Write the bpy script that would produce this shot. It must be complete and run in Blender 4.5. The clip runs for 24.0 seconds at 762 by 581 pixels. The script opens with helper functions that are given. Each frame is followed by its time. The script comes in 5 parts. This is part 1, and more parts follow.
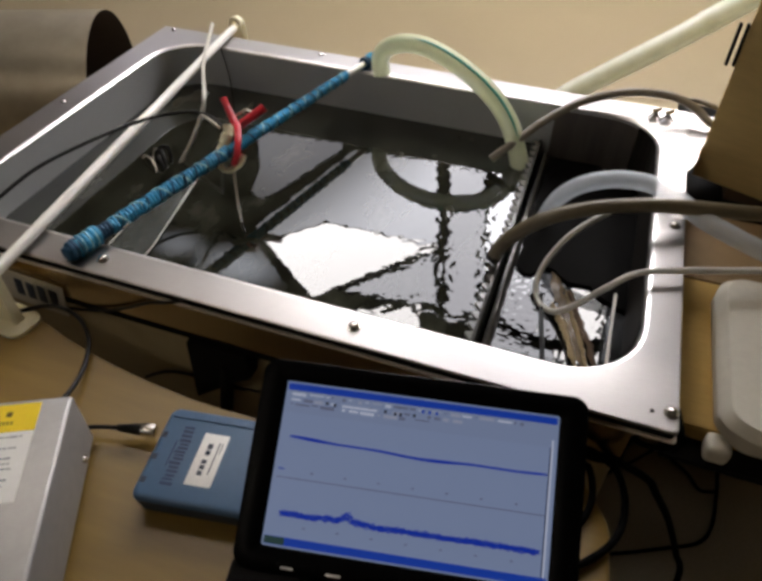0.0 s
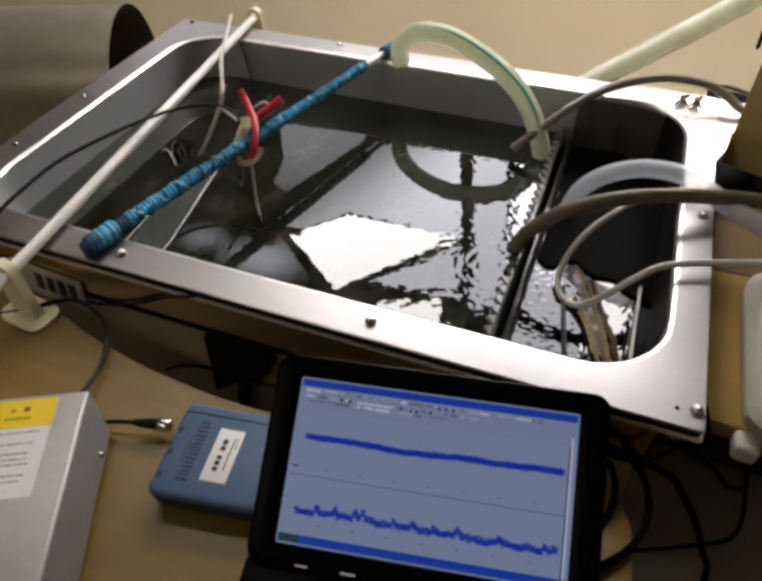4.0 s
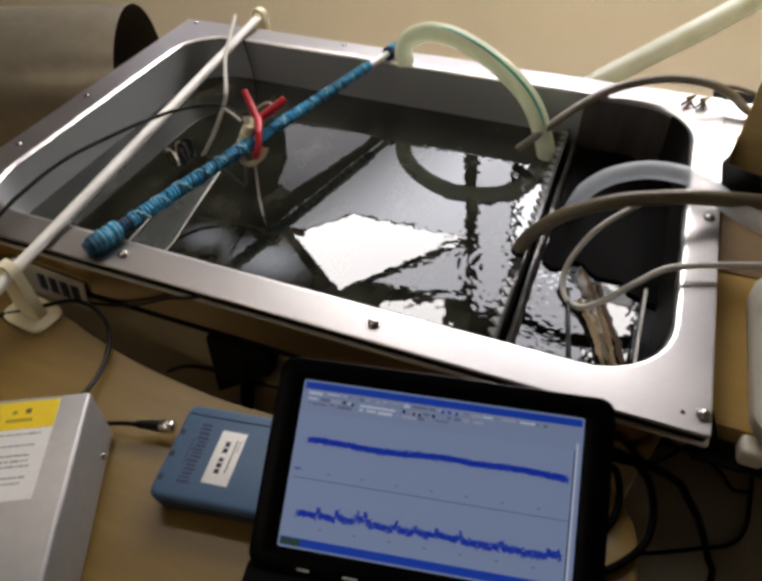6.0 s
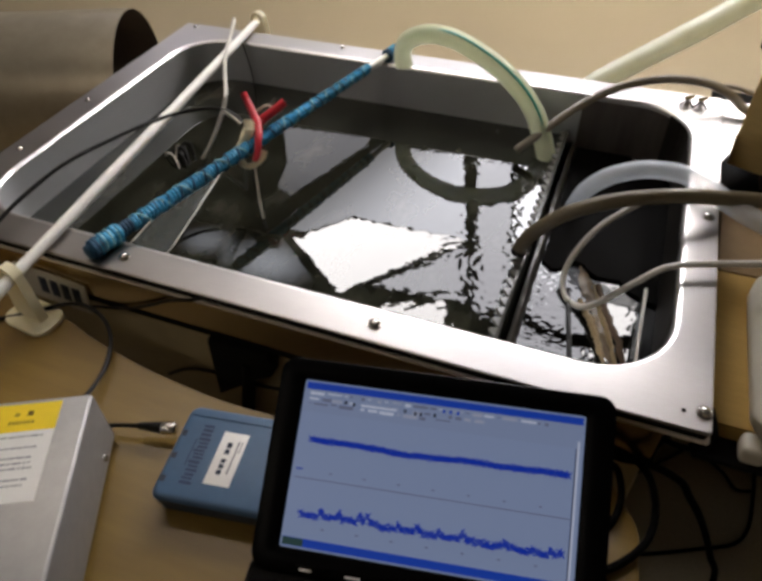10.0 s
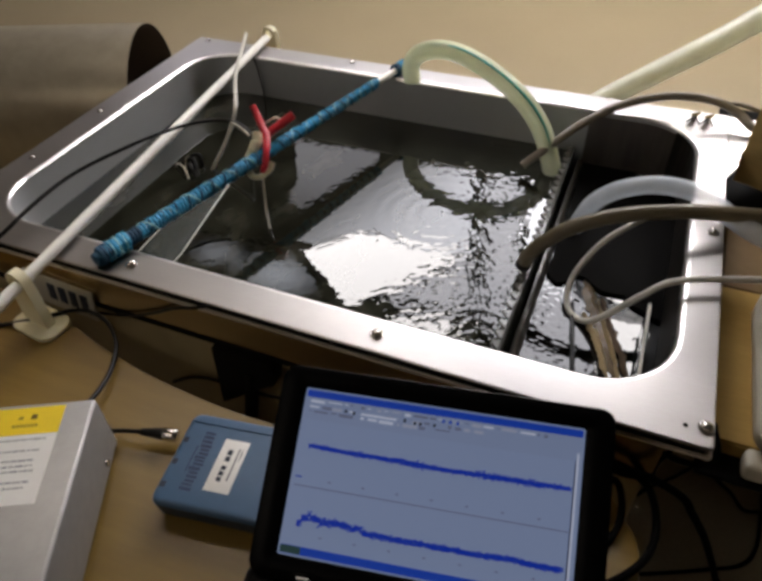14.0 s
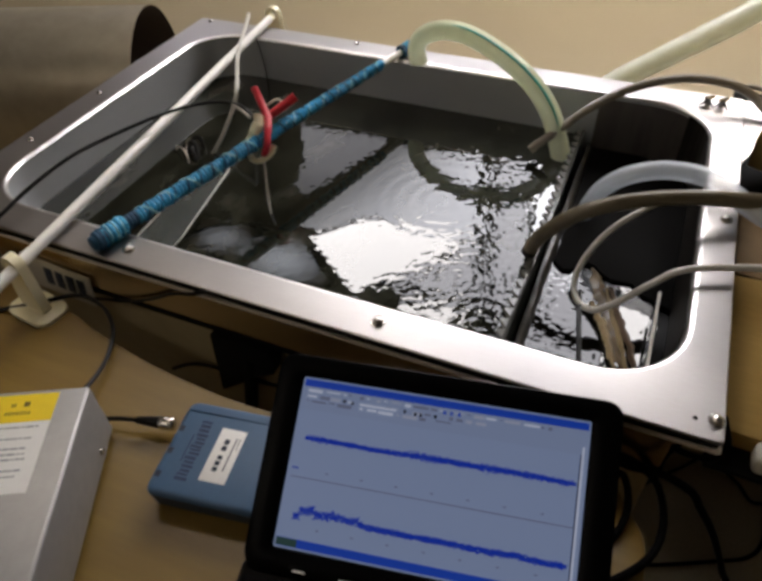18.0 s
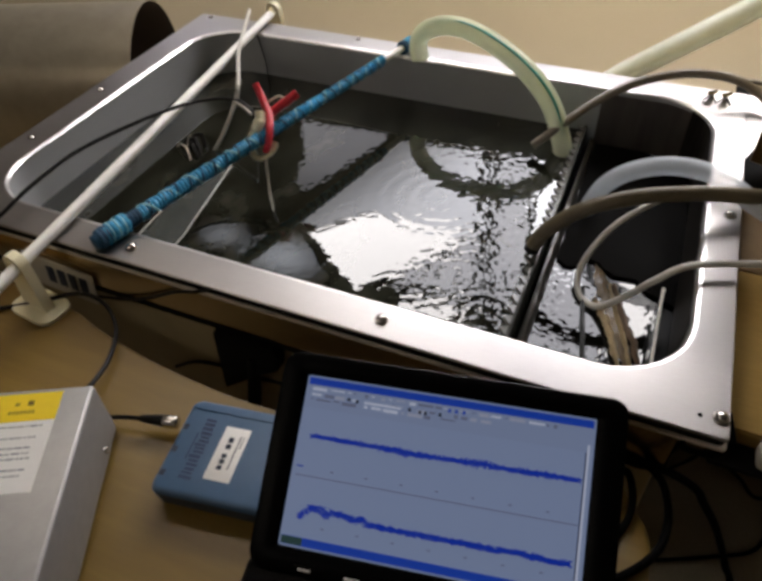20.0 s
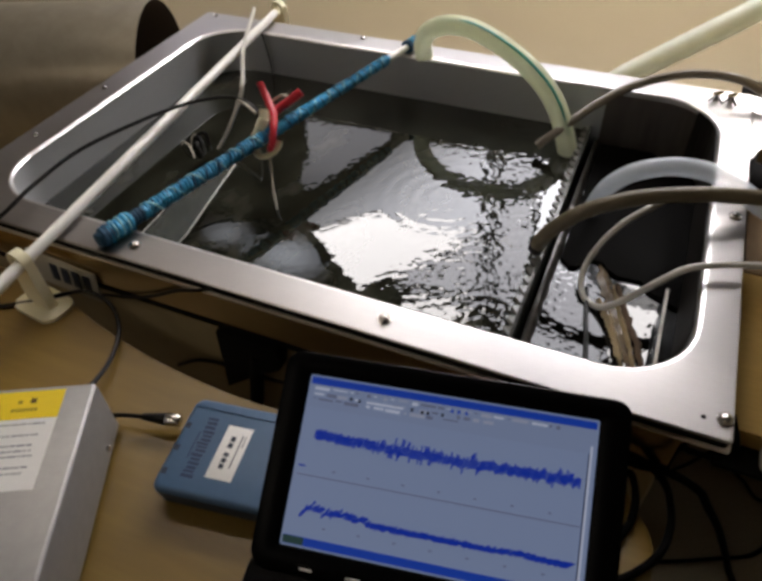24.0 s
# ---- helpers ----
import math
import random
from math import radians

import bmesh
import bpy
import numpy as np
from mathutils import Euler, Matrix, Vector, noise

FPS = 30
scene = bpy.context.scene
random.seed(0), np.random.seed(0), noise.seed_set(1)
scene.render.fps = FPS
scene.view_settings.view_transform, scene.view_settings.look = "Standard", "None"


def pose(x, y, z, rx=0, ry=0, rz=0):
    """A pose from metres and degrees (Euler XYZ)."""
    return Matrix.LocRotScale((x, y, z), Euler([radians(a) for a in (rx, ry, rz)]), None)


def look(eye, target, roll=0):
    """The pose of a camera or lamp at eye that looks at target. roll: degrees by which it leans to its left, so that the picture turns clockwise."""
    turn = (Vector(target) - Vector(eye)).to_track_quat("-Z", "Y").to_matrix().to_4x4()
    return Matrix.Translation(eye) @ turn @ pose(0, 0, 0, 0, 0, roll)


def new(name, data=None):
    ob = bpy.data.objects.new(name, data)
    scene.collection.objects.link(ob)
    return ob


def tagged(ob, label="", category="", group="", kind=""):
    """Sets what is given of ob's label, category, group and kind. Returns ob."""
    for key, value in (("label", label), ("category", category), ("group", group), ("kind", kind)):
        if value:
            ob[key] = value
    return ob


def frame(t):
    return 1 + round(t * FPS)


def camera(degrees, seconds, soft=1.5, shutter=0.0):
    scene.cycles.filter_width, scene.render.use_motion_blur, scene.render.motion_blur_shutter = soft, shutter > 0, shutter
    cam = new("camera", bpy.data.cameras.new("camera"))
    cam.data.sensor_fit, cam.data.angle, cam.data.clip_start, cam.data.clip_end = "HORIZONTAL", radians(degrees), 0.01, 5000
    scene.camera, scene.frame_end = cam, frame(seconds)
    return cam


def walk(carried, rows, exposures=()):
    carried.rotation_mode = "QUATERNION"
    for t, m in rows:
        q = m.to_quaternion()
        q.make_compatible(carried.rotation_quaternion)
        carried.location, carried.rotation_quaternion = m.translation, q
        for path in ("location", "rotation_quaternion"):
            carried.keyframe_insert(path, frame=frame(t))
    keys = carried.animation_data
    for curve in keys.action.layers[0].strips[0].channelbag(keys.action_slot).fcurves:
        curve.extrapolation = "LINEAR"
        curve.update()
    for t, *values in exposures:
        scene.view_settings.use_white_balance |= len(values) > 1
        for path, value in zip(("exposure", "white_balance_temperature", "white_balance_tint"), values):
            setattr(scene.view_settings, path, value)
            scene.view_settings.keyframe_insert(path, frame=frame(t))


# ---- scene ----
cam = camera(60.6, 24.0, soft=3.6)
PATH = [
    (0, (0.177, -0.428, 1.252), (-0.297, 0.936, -0.131), 0.7),
    (0.5, (0.179, -0.42, 1.249), (-0.311, 0.933, -0.14), 0.0),
    (1, (0.18, -0.418, 1.248), (-0.341, 0.917, -0.147), -0.8),
    (1.5, (0.179, -0.419, 1.249), (-0.363, 0.903, -0.151), -1.4),
    (2, (0.178, -0.419, 1.248), (-0.371, 0.895, -0.156), -1.7),
    (2.5, (0.18, -0.418, 1.248), (-0.369, 0.894, -0.158), -1.7),
    (4.5, (0.181, -0.414, 1.245), (-0.355, 0.908, -0.156), -1.5),
    (5, (0.18, -0.411, 1.244), (-0.361, 0.908, -0.159), -1.7),
    (5.5, (0.179, -0.412, 1.244), (-0.364, 0.905, -0.159), -1.8),
    (6, (0.18, -0.412, 1.245), (-0.369, 0.904, -0.157), -1.7),
    (6.5, (0.181, -0.414, 1.246), (-0.363, 0.908, -0.153), -1.6),
    (7, (0.181, -0.416, 1.246), (-0.363, 0.907, -0.153), -1.8),
    (7.5, (0.18, -0.416, 1.245), (-0.364, 0.906, -0.154), -1.6),
    (8, (0.181, -0.413, 1.243), (-0.366, 0.91, -0.154), -1.8),
    (8.5, (0.181, -0.41, 1.244), (-0.363, 0.914, -0.153), -1.7),
    (9, (0.18, -0.411, 1.243), (-0.369, 0.909, -0.155), -1.5),
    (9.5, (0.18, -0.413, 1.244), (-0.372, 0.908, -0.153), -1.7),
    (10, (0.181, -0.415, 1.244), (-0.372, 0.908, -0.151), -2.1),
    (10.5, (0.18, -0.417, 1.243), (-0.371, 0.907, -0.151), -2.4),
    (12.5, (0.187, -0.42, 1.245), (-0.417, 0.91, -0.122), -2.0),
    (13, (0.187, -0.419, 1.244), (-0.42, 0.916, -0.117), -2.1),
    (13.5, (0.188, -0.417, 1.242), (-0.413, 0.921, -0.117), -2.2),
    (14, (0.189, -0.418, 1.243), (-0.401, 0.924, -0.118), -2.0),
    (14.5, (0.19, -0.416, 1.242), (-0.394, 0.925, -0.121), -2.0),
    (15, (0.191, -0.414, 1.242), (-0.385, 0.931, -0.121), -2.0),
    (15.5, (0.192, -0.411, 1.24), (-0.387, 0.929, -0.127), -2.0),
    (16, (0.192, -0.409, 1.237), (-0.391, 0.923, -0.136), -1.9),
    (16.5, (0.191, -0.406, 1.238), (-0.395, 0.921, -0.138), -2.5),
    (17, (0.187, -0.407, 1.24), (-0.394, 0.921, -0.139), -1.9),
    (17.5, (0.186, -0.405, 1.232), (-0.404, 0.913, -0.152), -1.7),
    (18, (0.189, -0.404, 1.231), (-0.411, 0.903, -0.159), -2.3),
    (18.5, (0.188, -0.403, 1.23), (-0.413, 0.899, -0.164), -2.3),
    (20.5, (0.185, -0.403, 1.232), (-0.412, 0.893, -0.169), -2.6),
    (21, (0.186, -0.405, 1.231), (-0.416, 0.888, -0.17), -2.6),
    (21.5, (0.187, -0.404, 1.234), (-0.409, 0.893, -0.167), -2.7),
    (22, (0.187, -0.402, 1.234), (-0.405, 0.898, -0.166), -2.6),
    (22.5, (0.186, -0.402, 1.232), (-0.408, 0.898, -0.168), -2.1),
    (23, (0.184, -0.403, 1.232), (-0.413, 0.893, -0.169), -1.9),
    (23.5, (0.184, -0.404, 1.232), (-0.418, 0.892, -0.168), -2.2),
    (24, (0.185, -0.402, 1.231), (-0.421, 0.89, -0.17), -2.5),
]
walk(cam, [(t, look(eye, target, roll)) for t, eye, target, roll in PATH],
     [(0.0, -0.05, 6500, 14), (10.5, -0.05, 6500, 14), (13.0, -0.12, 6500, 14), (16.0, -0.17, 6500, 14), (24.0, -0.17, 6500, 14)])

# ---------------------------------------------------------------- world and lights
SEC = 24.0
RIM, TABLE, WATER = 0.755, 0.695, 0.681
world = bpy.data.worlds.new("world")
scene.world = world
world.use_nodes = True
wbg = world.node_tree.nodes["Background"]
wbg.inputs[0].default_value = (0.9, 0.85, 0.75, 1)
wbg.inputs[1].default_value = 0.0
scene.view_settings.exposure = 0.0


# ---------------------------------------------------------------- materials
def material(name):
    m = bpy.data.materials.new(name)
    m.use_nodes = True
    nt = m.node_tree
    return m, nt, nt.nodes["Principled BSDF"]


def rgb(c):
    return (c[0], c[1], c[2], 1.0)


def coords(nt, scale=(1, 1, 1)):
    tc = nt.nodes.new("ShaderNodeTexCoord")
    mp = nt.nodes.new("ShaderNodeMapping")
    mp.inputs["Scale"].default_value = scale
    nt.links.new(tc.outputs["Object"], mp.inputs[0])
    return mp.outputs[0]


def noise_tex(nt, vec, scale, detail=4.0, rough=0.55):
    n = nt.nodes.new("ShaderNodeTexNoise")
    n.inputs["Scale"].default_value = scale
    n.inputs["Detail"].default_value = detail
    n.inputs["Roughness"].default_value = rough
    nt.links.new(vec, n.inputs["Vector"])
    return n.outputs[0]


def ramp(nt, fac, stops):
    r = nt.nodes.new("ShaderNodeValToRGB")
    while len(r.color_ramp.elements) < len(stops):
        r.color_ramp.elements.new(0.5)
    for el, (p, c) in zip(r.color_ramp.elements, stops):
        el.position, el.color = p, rgb(c)
    nt.links.new(fac, r.inputs[0])
    return r.outputs[0]


def bump(nt, bsdf, height, strength, distance=0.001):
    b = nt.nodes.new("ShaderNodeBump")
    b.inputs["Strength"].default_value = strength
    b.inputs["Distance"].default_value = distance
    nt.links.new(height, b.inputs["Height"])
    nt.links.new(b.outputs[0], bsdf.inputs["Normal"])


def mix(nt, fac, a, b, mode="MIX"):
    m = nt.nodes.new("ShaderNodeMix")
    m.data_type, m.blend_type = "RGBA", mode
    if isinstance(fac, float):
        m.inputs[0].default_value = fac
    else:
        nt.links.new(fac, m.inputs[0])
    for sock, v in ((m.inputs[6], a), (m.inputs[7], b)):
        if isinstance(v, tuple):
            sock.default_value = rgb(v)
        else:
            nt.links.new(v, sock)
    return m.outputs[2]


def plain(name, col, rough=0.5, metal=0.0, vary=0.12, scale=40.0, bumpy=0.08, ior=1.45, grain=(1, 1, 1)):
    """A painted, plastic or metal surface with grain and blotches at two scales."""
    m, nt, b = material(name)
    v = coords(nt, grain)
    big = noise_tex(nt, v, scale * 0.15, 3)
    fine = noise_tex(nt, v, scale * 3, 5)
    lo = tuple(c * (1 - vary) for c in col)
    hi = tuple(min(1.0, c * (1 + vary)) for c in col)
    c1 = ramp(nt, big, [(0.3, lo), (0.7, hi)])
    c2 = mix(nt, 0.35, c1, ramp(nt, fine, [(0.35, lo), (0.65, hi)]))
    nt.links.new(c2, b.inputs["Base Color"])
    mr = nt.nodes.new("ShaderNodeMapRange")
    mr.inputs["To Min"].default_value, mr.inputs["To Max"].default_value = max(0.02, rough - 0.08), min(1, rough + 0.1)
    nt.links.new(big, mr.inputs[0])
    nt.links.new(mr.outputs[0], b.inputs["Roughness"])
    b.inputs["Metallic"].default_value = metal
    b.inputs["IOR"].default_value = ior
    if bumpy:
        bump(nt, b, fine, bumpy)
    return m


def brushed(name, col, rough, grain, smear=0.25):
    """Brushed stainless steel with water stains."""
    m, nt, b = material(name)
    v = coords(nt, grain)
    lines = noise_tex(nt, v, 60, 6, 0.7)
    stain = noise_tex(nt, coords(nt), 9, 6, 0.65)
    c = mix(nt, 0.5, ramp(nt, lines, [(0.3, tuple(x * 0.86 for x in col)), (0.7, col)]),
            ramp(nt, stain, [(0.25, tuple(x * (1 - smear) for x in col)), (0.75, col)]))
    nt.links.new(c, b.inputs["Base Color"])
    b.inputs["Metallic"].default_value = 1.0
    mr = nt.nodes.new("ShaderNodeMapRange")
    mr.inputs["To Min"].default_value, mr.inputs["To Max"].default_value = rough * 0.8, rough * 1.3
    nt.links.new(stain, mr.inputs[0])
    nt.links.new(mr.outputs[0], b.inputs["Roughness"])
    bump(nt, b, lines, 0.05, 0.0003)
    return m


def glow(name, col, strength):
    m, nt, b = material(name)
    b.inputs["Base Color"].default_value = rgb(tuple(min(0.8, c * 0.25) for c in col))
    b.inputs["Emission Color"].default_value = rgb(col)
    b.inputs["Emission Strength"].default_value = strength
    b.inputs["Roughness"].default_value = 0.5
    b.inputs["IOR"].default_value = 1.3
    return m


def glow_round(name, col, strength, half, inner):
    """A glowing sheet that fades from its middle outwards; half: half length and half width."""
    m, nt, b = material(name)
    b.inputs["Base Color"].default_value = rgb(tuple(min(0.8, c) for c in col))
    b.inputs["Emission Color"].default_value = rgb(col)
    tc = nt.nodes.new("ShaderNodeTexCoord")
    mp = nt.nodes.new("ShaderNodeMapping")
    mp.inputs["Scale"].default_value = (1 / half[0], 1 / half[1], 0)
    nt.links.new(tc.outputs["Object"], mp.inputs[0])
    ln = nt.nodes.new("ShaderNodeVectorMath")
    ln.operation = "LENGTH"
    nt.links.new(mp.outputs[0], ln.inputs[0])
    r = nt.nodes.new("ShaderNodeMapRange")
    r.interpolation_type = "SMOOTHSTEP"
    r.inputs["From Min"].default_value, r.inputs["From Max"].default_value = inner, 1.0
    r.inputs["To Min"].default_value, r.inputs["To Max"].default_value = strength, 0.0
    nt.links.new(ln.outputs["Value"], r.inputs[0])
    nt.links.new(r.outputs[0], b.inputs["Emission Strength"])
    return m


def glow_slope(name, col, low, high, along, reach):
    """A glowing sheet that is brighter towards one side; along: direction, reach: where it is dim and where bright."""
    m, nt, b = material(name)
    b.inputs["Base Color"].default_value = rgb(tuple(min(0.8, c) for c in col))
    b.inputs["Emission Color"].default_value = rgb(col)
    tc = nt.nodes.new("ShaderNodeTexCoord")
    dot = nt.nodes.new("ShaderNodeVectorMath")
    dot.operation = "DOT_PRODUCT"
    dot.inputs[1].default_value = (along[0], along[1], 0)
    nt.links.new(tc.outputs["Object"], dot.inputs[0])
    r = nt.nodes.new("ShaderNodeMapRange")
    r.interpolation_type = "SMOOTHSTEP"
    r.inputs["From Min"].default_value, r.inputs["From Max"].default_value = reach
    r.inputs["To Min"].default_value, r.inputs["To Max"].default_value = low, high
    nt.links.new(dot.outputs["Value"], r.inputs[0])
    nt.links.new(r.outputs[0], b.inputs["Emission Strength"])
    return m


STEEL = brushed("brushed_steel", (0.43, 0.41, 0.40), 0.34, (1, 14, 1), 0.22)
STEEL_LIP = brushed("polished_lip_steel", (0.72, 0.70, 0.68), 0.28, (1, 8, 1), 0.05)
# dark wall colours made up for the unlit overflow compartment
SHEET_DIM = plain("dim_wall_sheet", (0.21, 0.18, 0.16), 0.5, 1.0, 0.4, 14, 0.05, grain=(1, 1, 0.15))
SHEET_BLACK = plain("black_wall_sheet", (0.014, 0.012, 0.010), 0.55, 0, 0.4, 14, 0.05, ior=1.25, grain=(1, 1, 0.15))
STEEL_WALL = brushed("basin_steel", (0.70, 0.71, 0.72), 0.64, (1, 1, 12), 0.16)
# skirt steel tinted golden brown for the table's reflection
STEEL_FRONT = brushed("table_tinted_steel", (0.74, 0.57, 0.33), 0.24, (14, 1, 1), 0.15)
# flange coloured pale in place of lamplight caught on its steel
FLANGE = plain("glint_flange_edge", (0.62, 0.56, 0.48), 0.45, 0.0, 0.1, 60, 0.02)
# body colour takes in the brown of the floor mirrored there
BODY = plain("floor_tinted_body", (0.36, 0.295, 0.165), 0.4, 0.1, 0.15, 9, 0.03)
SCREW = plain("screw_steel", (0.6, 0.58, 0.55), 0.22, 1.0, 0.1, 200, 0.0)
ALU = plain("box_aluminium", (0.36, 0.352, 0.345), 0.42, 0.45, 0.12, 30, 0.02)
DUCT = plain("duct_grey", (0.33, 0.285, 0.21), 0.36, 0.65, 0.22, 6, 0.015)
# inside of the duct, coloured dark for the shade in its mouth
DUCT_INSIDE = plain("duct_inside_dark", (0.05, 0.038, 0.033), 0.7, 0, 0.2)
BLACK = plain("black_plastic", (0.002, 0.002, 0.0022), 0.35, 0, 0.25, 60, 0.03, ior=1.13)
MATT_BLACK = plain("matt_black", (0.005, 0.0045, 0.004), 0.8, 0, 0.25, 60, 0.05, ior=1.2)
RUBBER = plain("black_rubber", (0.008, 0.0075, 0.007), 0.45, 0, 0.2, 80, 0.04, ior=1.3)
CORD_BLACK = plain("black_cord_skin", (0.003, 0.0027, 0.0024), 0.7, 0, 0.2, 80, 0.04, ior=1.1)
WHITE_PVC = plain("white_pvc", (0.90, 0.88, 0.82), 0.32, 0, 0.06, 30, 0.03)
CREAM = plain("cream_plastic", (0.84, 0.78, 0.54), 0.35, 0, 0.07, 30, 0.03)
ROPE = plain("blue_cord", (0.035, 0.34, 0.60), 0.5, 0, 0.45, 120, 0.5)
ROPE_DARK = plain("dark_blue_cord", (0.012, 0.07, 0.14), 0.65, 0, 0.4, 120, 0.5)
ROPE_PALE = plain("pale_blue_cord", (0.30, 0.62, 0.68), 0.6, 0, 0.3, 120, 0.4)
RED = plain("red_vinyl", (0.62, 0.035, 0.055), 0.3, 0, 0.1, 40, 0.02)
BLUE_CASE = plain("blue_plastic_case", (0.050, 0.108, 0.196), 0.42, 0, 0.08, 60, 0.06)
# the case blue darkened, for the shade on the lower front
BLUE_SHADED = plain("shaded_blue_shell", (0.020, 0.032, 0.052), 0.5, 0, 0.08, 60, 0.06)
INK = plain("dark_ink", (0.02, 0.028, 0.05), 0.6, 0, 0.1, 60, 0)
PAPER = plain("white_label", (0.78, 0.77, 0.74), 0.5, 0, 0.04, 60, 0.02)
YELLOW = plain("yellow_label", (0.85, 0.62, 0.02), 0.45, 0, 0.05, 60, 0.02)
LOGO_INK = plain("dark_blue_print", (0.010, 0.028, 0.085), 0.5, 0, 0.1, 60, 0)
OLIVE_INK = plain("olive_print", (0.36, 0.25, 0.015), 0.5, 0, 0.1, 60, 0)
BROWN_INK = plain("brown_print", (0.16, 0.10, 0.015), 0.5, 0, 0.1, 60, 0)
PALE_INK = plain("pale_grey_print", (0.42, 0.41, 0.41), 0.6, 0, 0.15, 60, 0)
GREY_INK = plain("grey_print", (0.3, 0.3, 0.33), 0.6, 0, 0.1, 60, 0)
CARD = plain("cardboard", (0.44, 0.285, 0.09), 0.85, 0, 0.12, 14, 0.15, ior=1.2, grain=(1, 6, 1))
CARD_DULL = plain("olive_cardboard", (0.62, 0.46, 0.20), 0.85, 0, 0.12, 10, 0.15, ior=1.2, grain=(1, 1, 5))
CARD_BROWN = plain("brown_cardboard", (0.30, 0.20, 0.10), 0.8, 0, 0.15, 14, 0.12)
CARD_DARK = plain("dark_cardboard", (0.10, 0.065, 0.04), 0.8, 0, 0.2, 14, 0.1)
FOAM = plain("white_foam", (0.58, 0.545, 0.455), 0.8, 0, 0.07, 30, 0.35)
HOSE_BROWN = plain("brown_hose_rubber", (0.135, 0.112, 0.07), 0.3, 0, 0.2, 60, 0.1)
HOSE_GREY = plain("grey_hose_rubber", (0.27, 0.24, 0.20), 0.2, 0, 0.15, 60, 0.08)
TUBE_WHITE = plain("milky_tube", (0.62, 0.60, 0.54), 0.3, 0, 0.08, 60, 0.03)
WIRE = plain("bright_wire", (0.6, 0.56, 0.48), 0.3, 0.6, 0.1, 90, 0)
NICKEL = plain("nickel_plug", (0.62, 0.6, 0.56), 0.2, 1.0, 0.1, 90, 0)
STRIP_PALE = plain("pale_torn_plastic", (0.36, 0.28, 0.16), 0.35, 0, 0.35, 70, 0.2)
STRIP = plain("mottled_strip", (0.115, 0.078, 0.038), 0.3, 0, 0.8, 130, 0.4)
PLATE = plain("grey_name_plate", (0.50, 0.48, 0.42), 0.4, 0.2, 0.08, 60, 0.02)
WALL = plain("painted_wall", (0.24, 0.205, 0.155), 0.8, 0, 0.05, 3, 0.1)
CEIL = plain("ceiling_board", (0.20, 0.187, 0.165), 0.85, 0, 0.05, 4, 0.1)
TOOTH = plain("weir_tooth", (0.16, 0.16, 0.15), 0.10, 0, 0.25, 90, 0.02)
TEETH = plain("weir_acrylic", (0.07, 0.07, 0.065), 0.12, 0, 0.2, 90, 0.02)
SPILL = plain("spill_sheet_rubber", (0.034, 0.030, 0.026), 0.32, 0, 0.5, 60, 0.25)


def wood_material():
    m, nt, b = material("pale_wood_laminate")
    v = coords(nt, (1.2, 14, 14))
    rings = noise_tex(nt, v, 5, 8, 0.62)
    blotch = noise_tex(nt, coords(nt), 4, 3)
    c = ramp(nt, rings, [(0.3, (0.160, 0.097, 0.018)), (0.5, (0.184, 0.114, 0.022)), (0.72, (0.214, 0.137, 0.029))])
    c = mix(nt, 0.18, c, ramp(nt, blotch, [(0.3, (0.20, 0.115, 0.030)), (0.7, (0.28, 0.172, 0.058))]))
    nt.links.new(c, b.inputs["Base Color"])
    b.inputs["Roughness"].default_value = 0.36
    bump(nt, b, rings, 0.05, 0.0005)
    return m


def floor_material():
    m, nt, b = material("vinyl_floor")
    v = coords(nt)
    big = noise_tex(nt, v, 1.3, 4)
    fleck = noise_tex(nt, v, 220, 3)
    c = mix(nt, 0.4, ramp(nt, big, [(0.3, (0.220, 0.172, 0.098)), (0.7, (0.270, 0.212, 0.124))]),
            ramp(nt, fleck, [(0.38, (0.185, 0.142, 0.082)), (0.62, (0.290, 0.228, 0.138))]))
    nt.links.new(c, b.inputs["Base Color"])
    b.inputs["Roughness"].default_value = 0.5
    bump(nt, b, fleck, 0.05)
    return m


def hose_clear(name, col, alpha, through_light=0.45, rough=0.12):
    """Milky flexible tubing: partly see-through, glossy skin."""
    m, nt, b = material(name)
    n = noise_tex(nt, coords(nt), 30, 4)
    nt.links.new(ramp(nt, n, [(0.3, tuple(c * 0.85 for c in col)), (0.7, col)]), b.inputs["Base Color"])
    b.inputs["Roughness"].default_value = rough
    b.inputs["IOR"].default_value = 1.55
    tr = nt.nodes.new("ShaderNodeBsdfTranslucent")
    tr.inputs[0].default_value = rgb(col)
    skin = nt.nodes.new("ShaderNodeMixShader")
    skin.inputs[0].default_value = through_light
    nt.links.new(b.outputs[0], skin.inputs[1])
    nt.links.new(tr.outputs[0], skin.inputs[2])
    clear = nt.nodes.new("ShaderNodeBsdfTransparent")
    ms = nt.nodes.new("ShaderNodeMixShader")
    ms.inputs[0].default_value = alpha
    nt.links.new(clear.outputs[0], ms.inputs[1])
    nt.links.new(skin.outputs[0], ms.inputs[2])
    nt.links.new(ms.outputs[0], nt.nodes["Material Output"].inputs[0])
    return m


def acrylic(name, col, alpha):
    m, nt, b = material(name)
    b.inputs["Base Color"].default_value = rgb(col)
    b.inputs["Roughness"].default_value = 0.06
    b.inputs["Alpha"].default_value = alpha
    return m


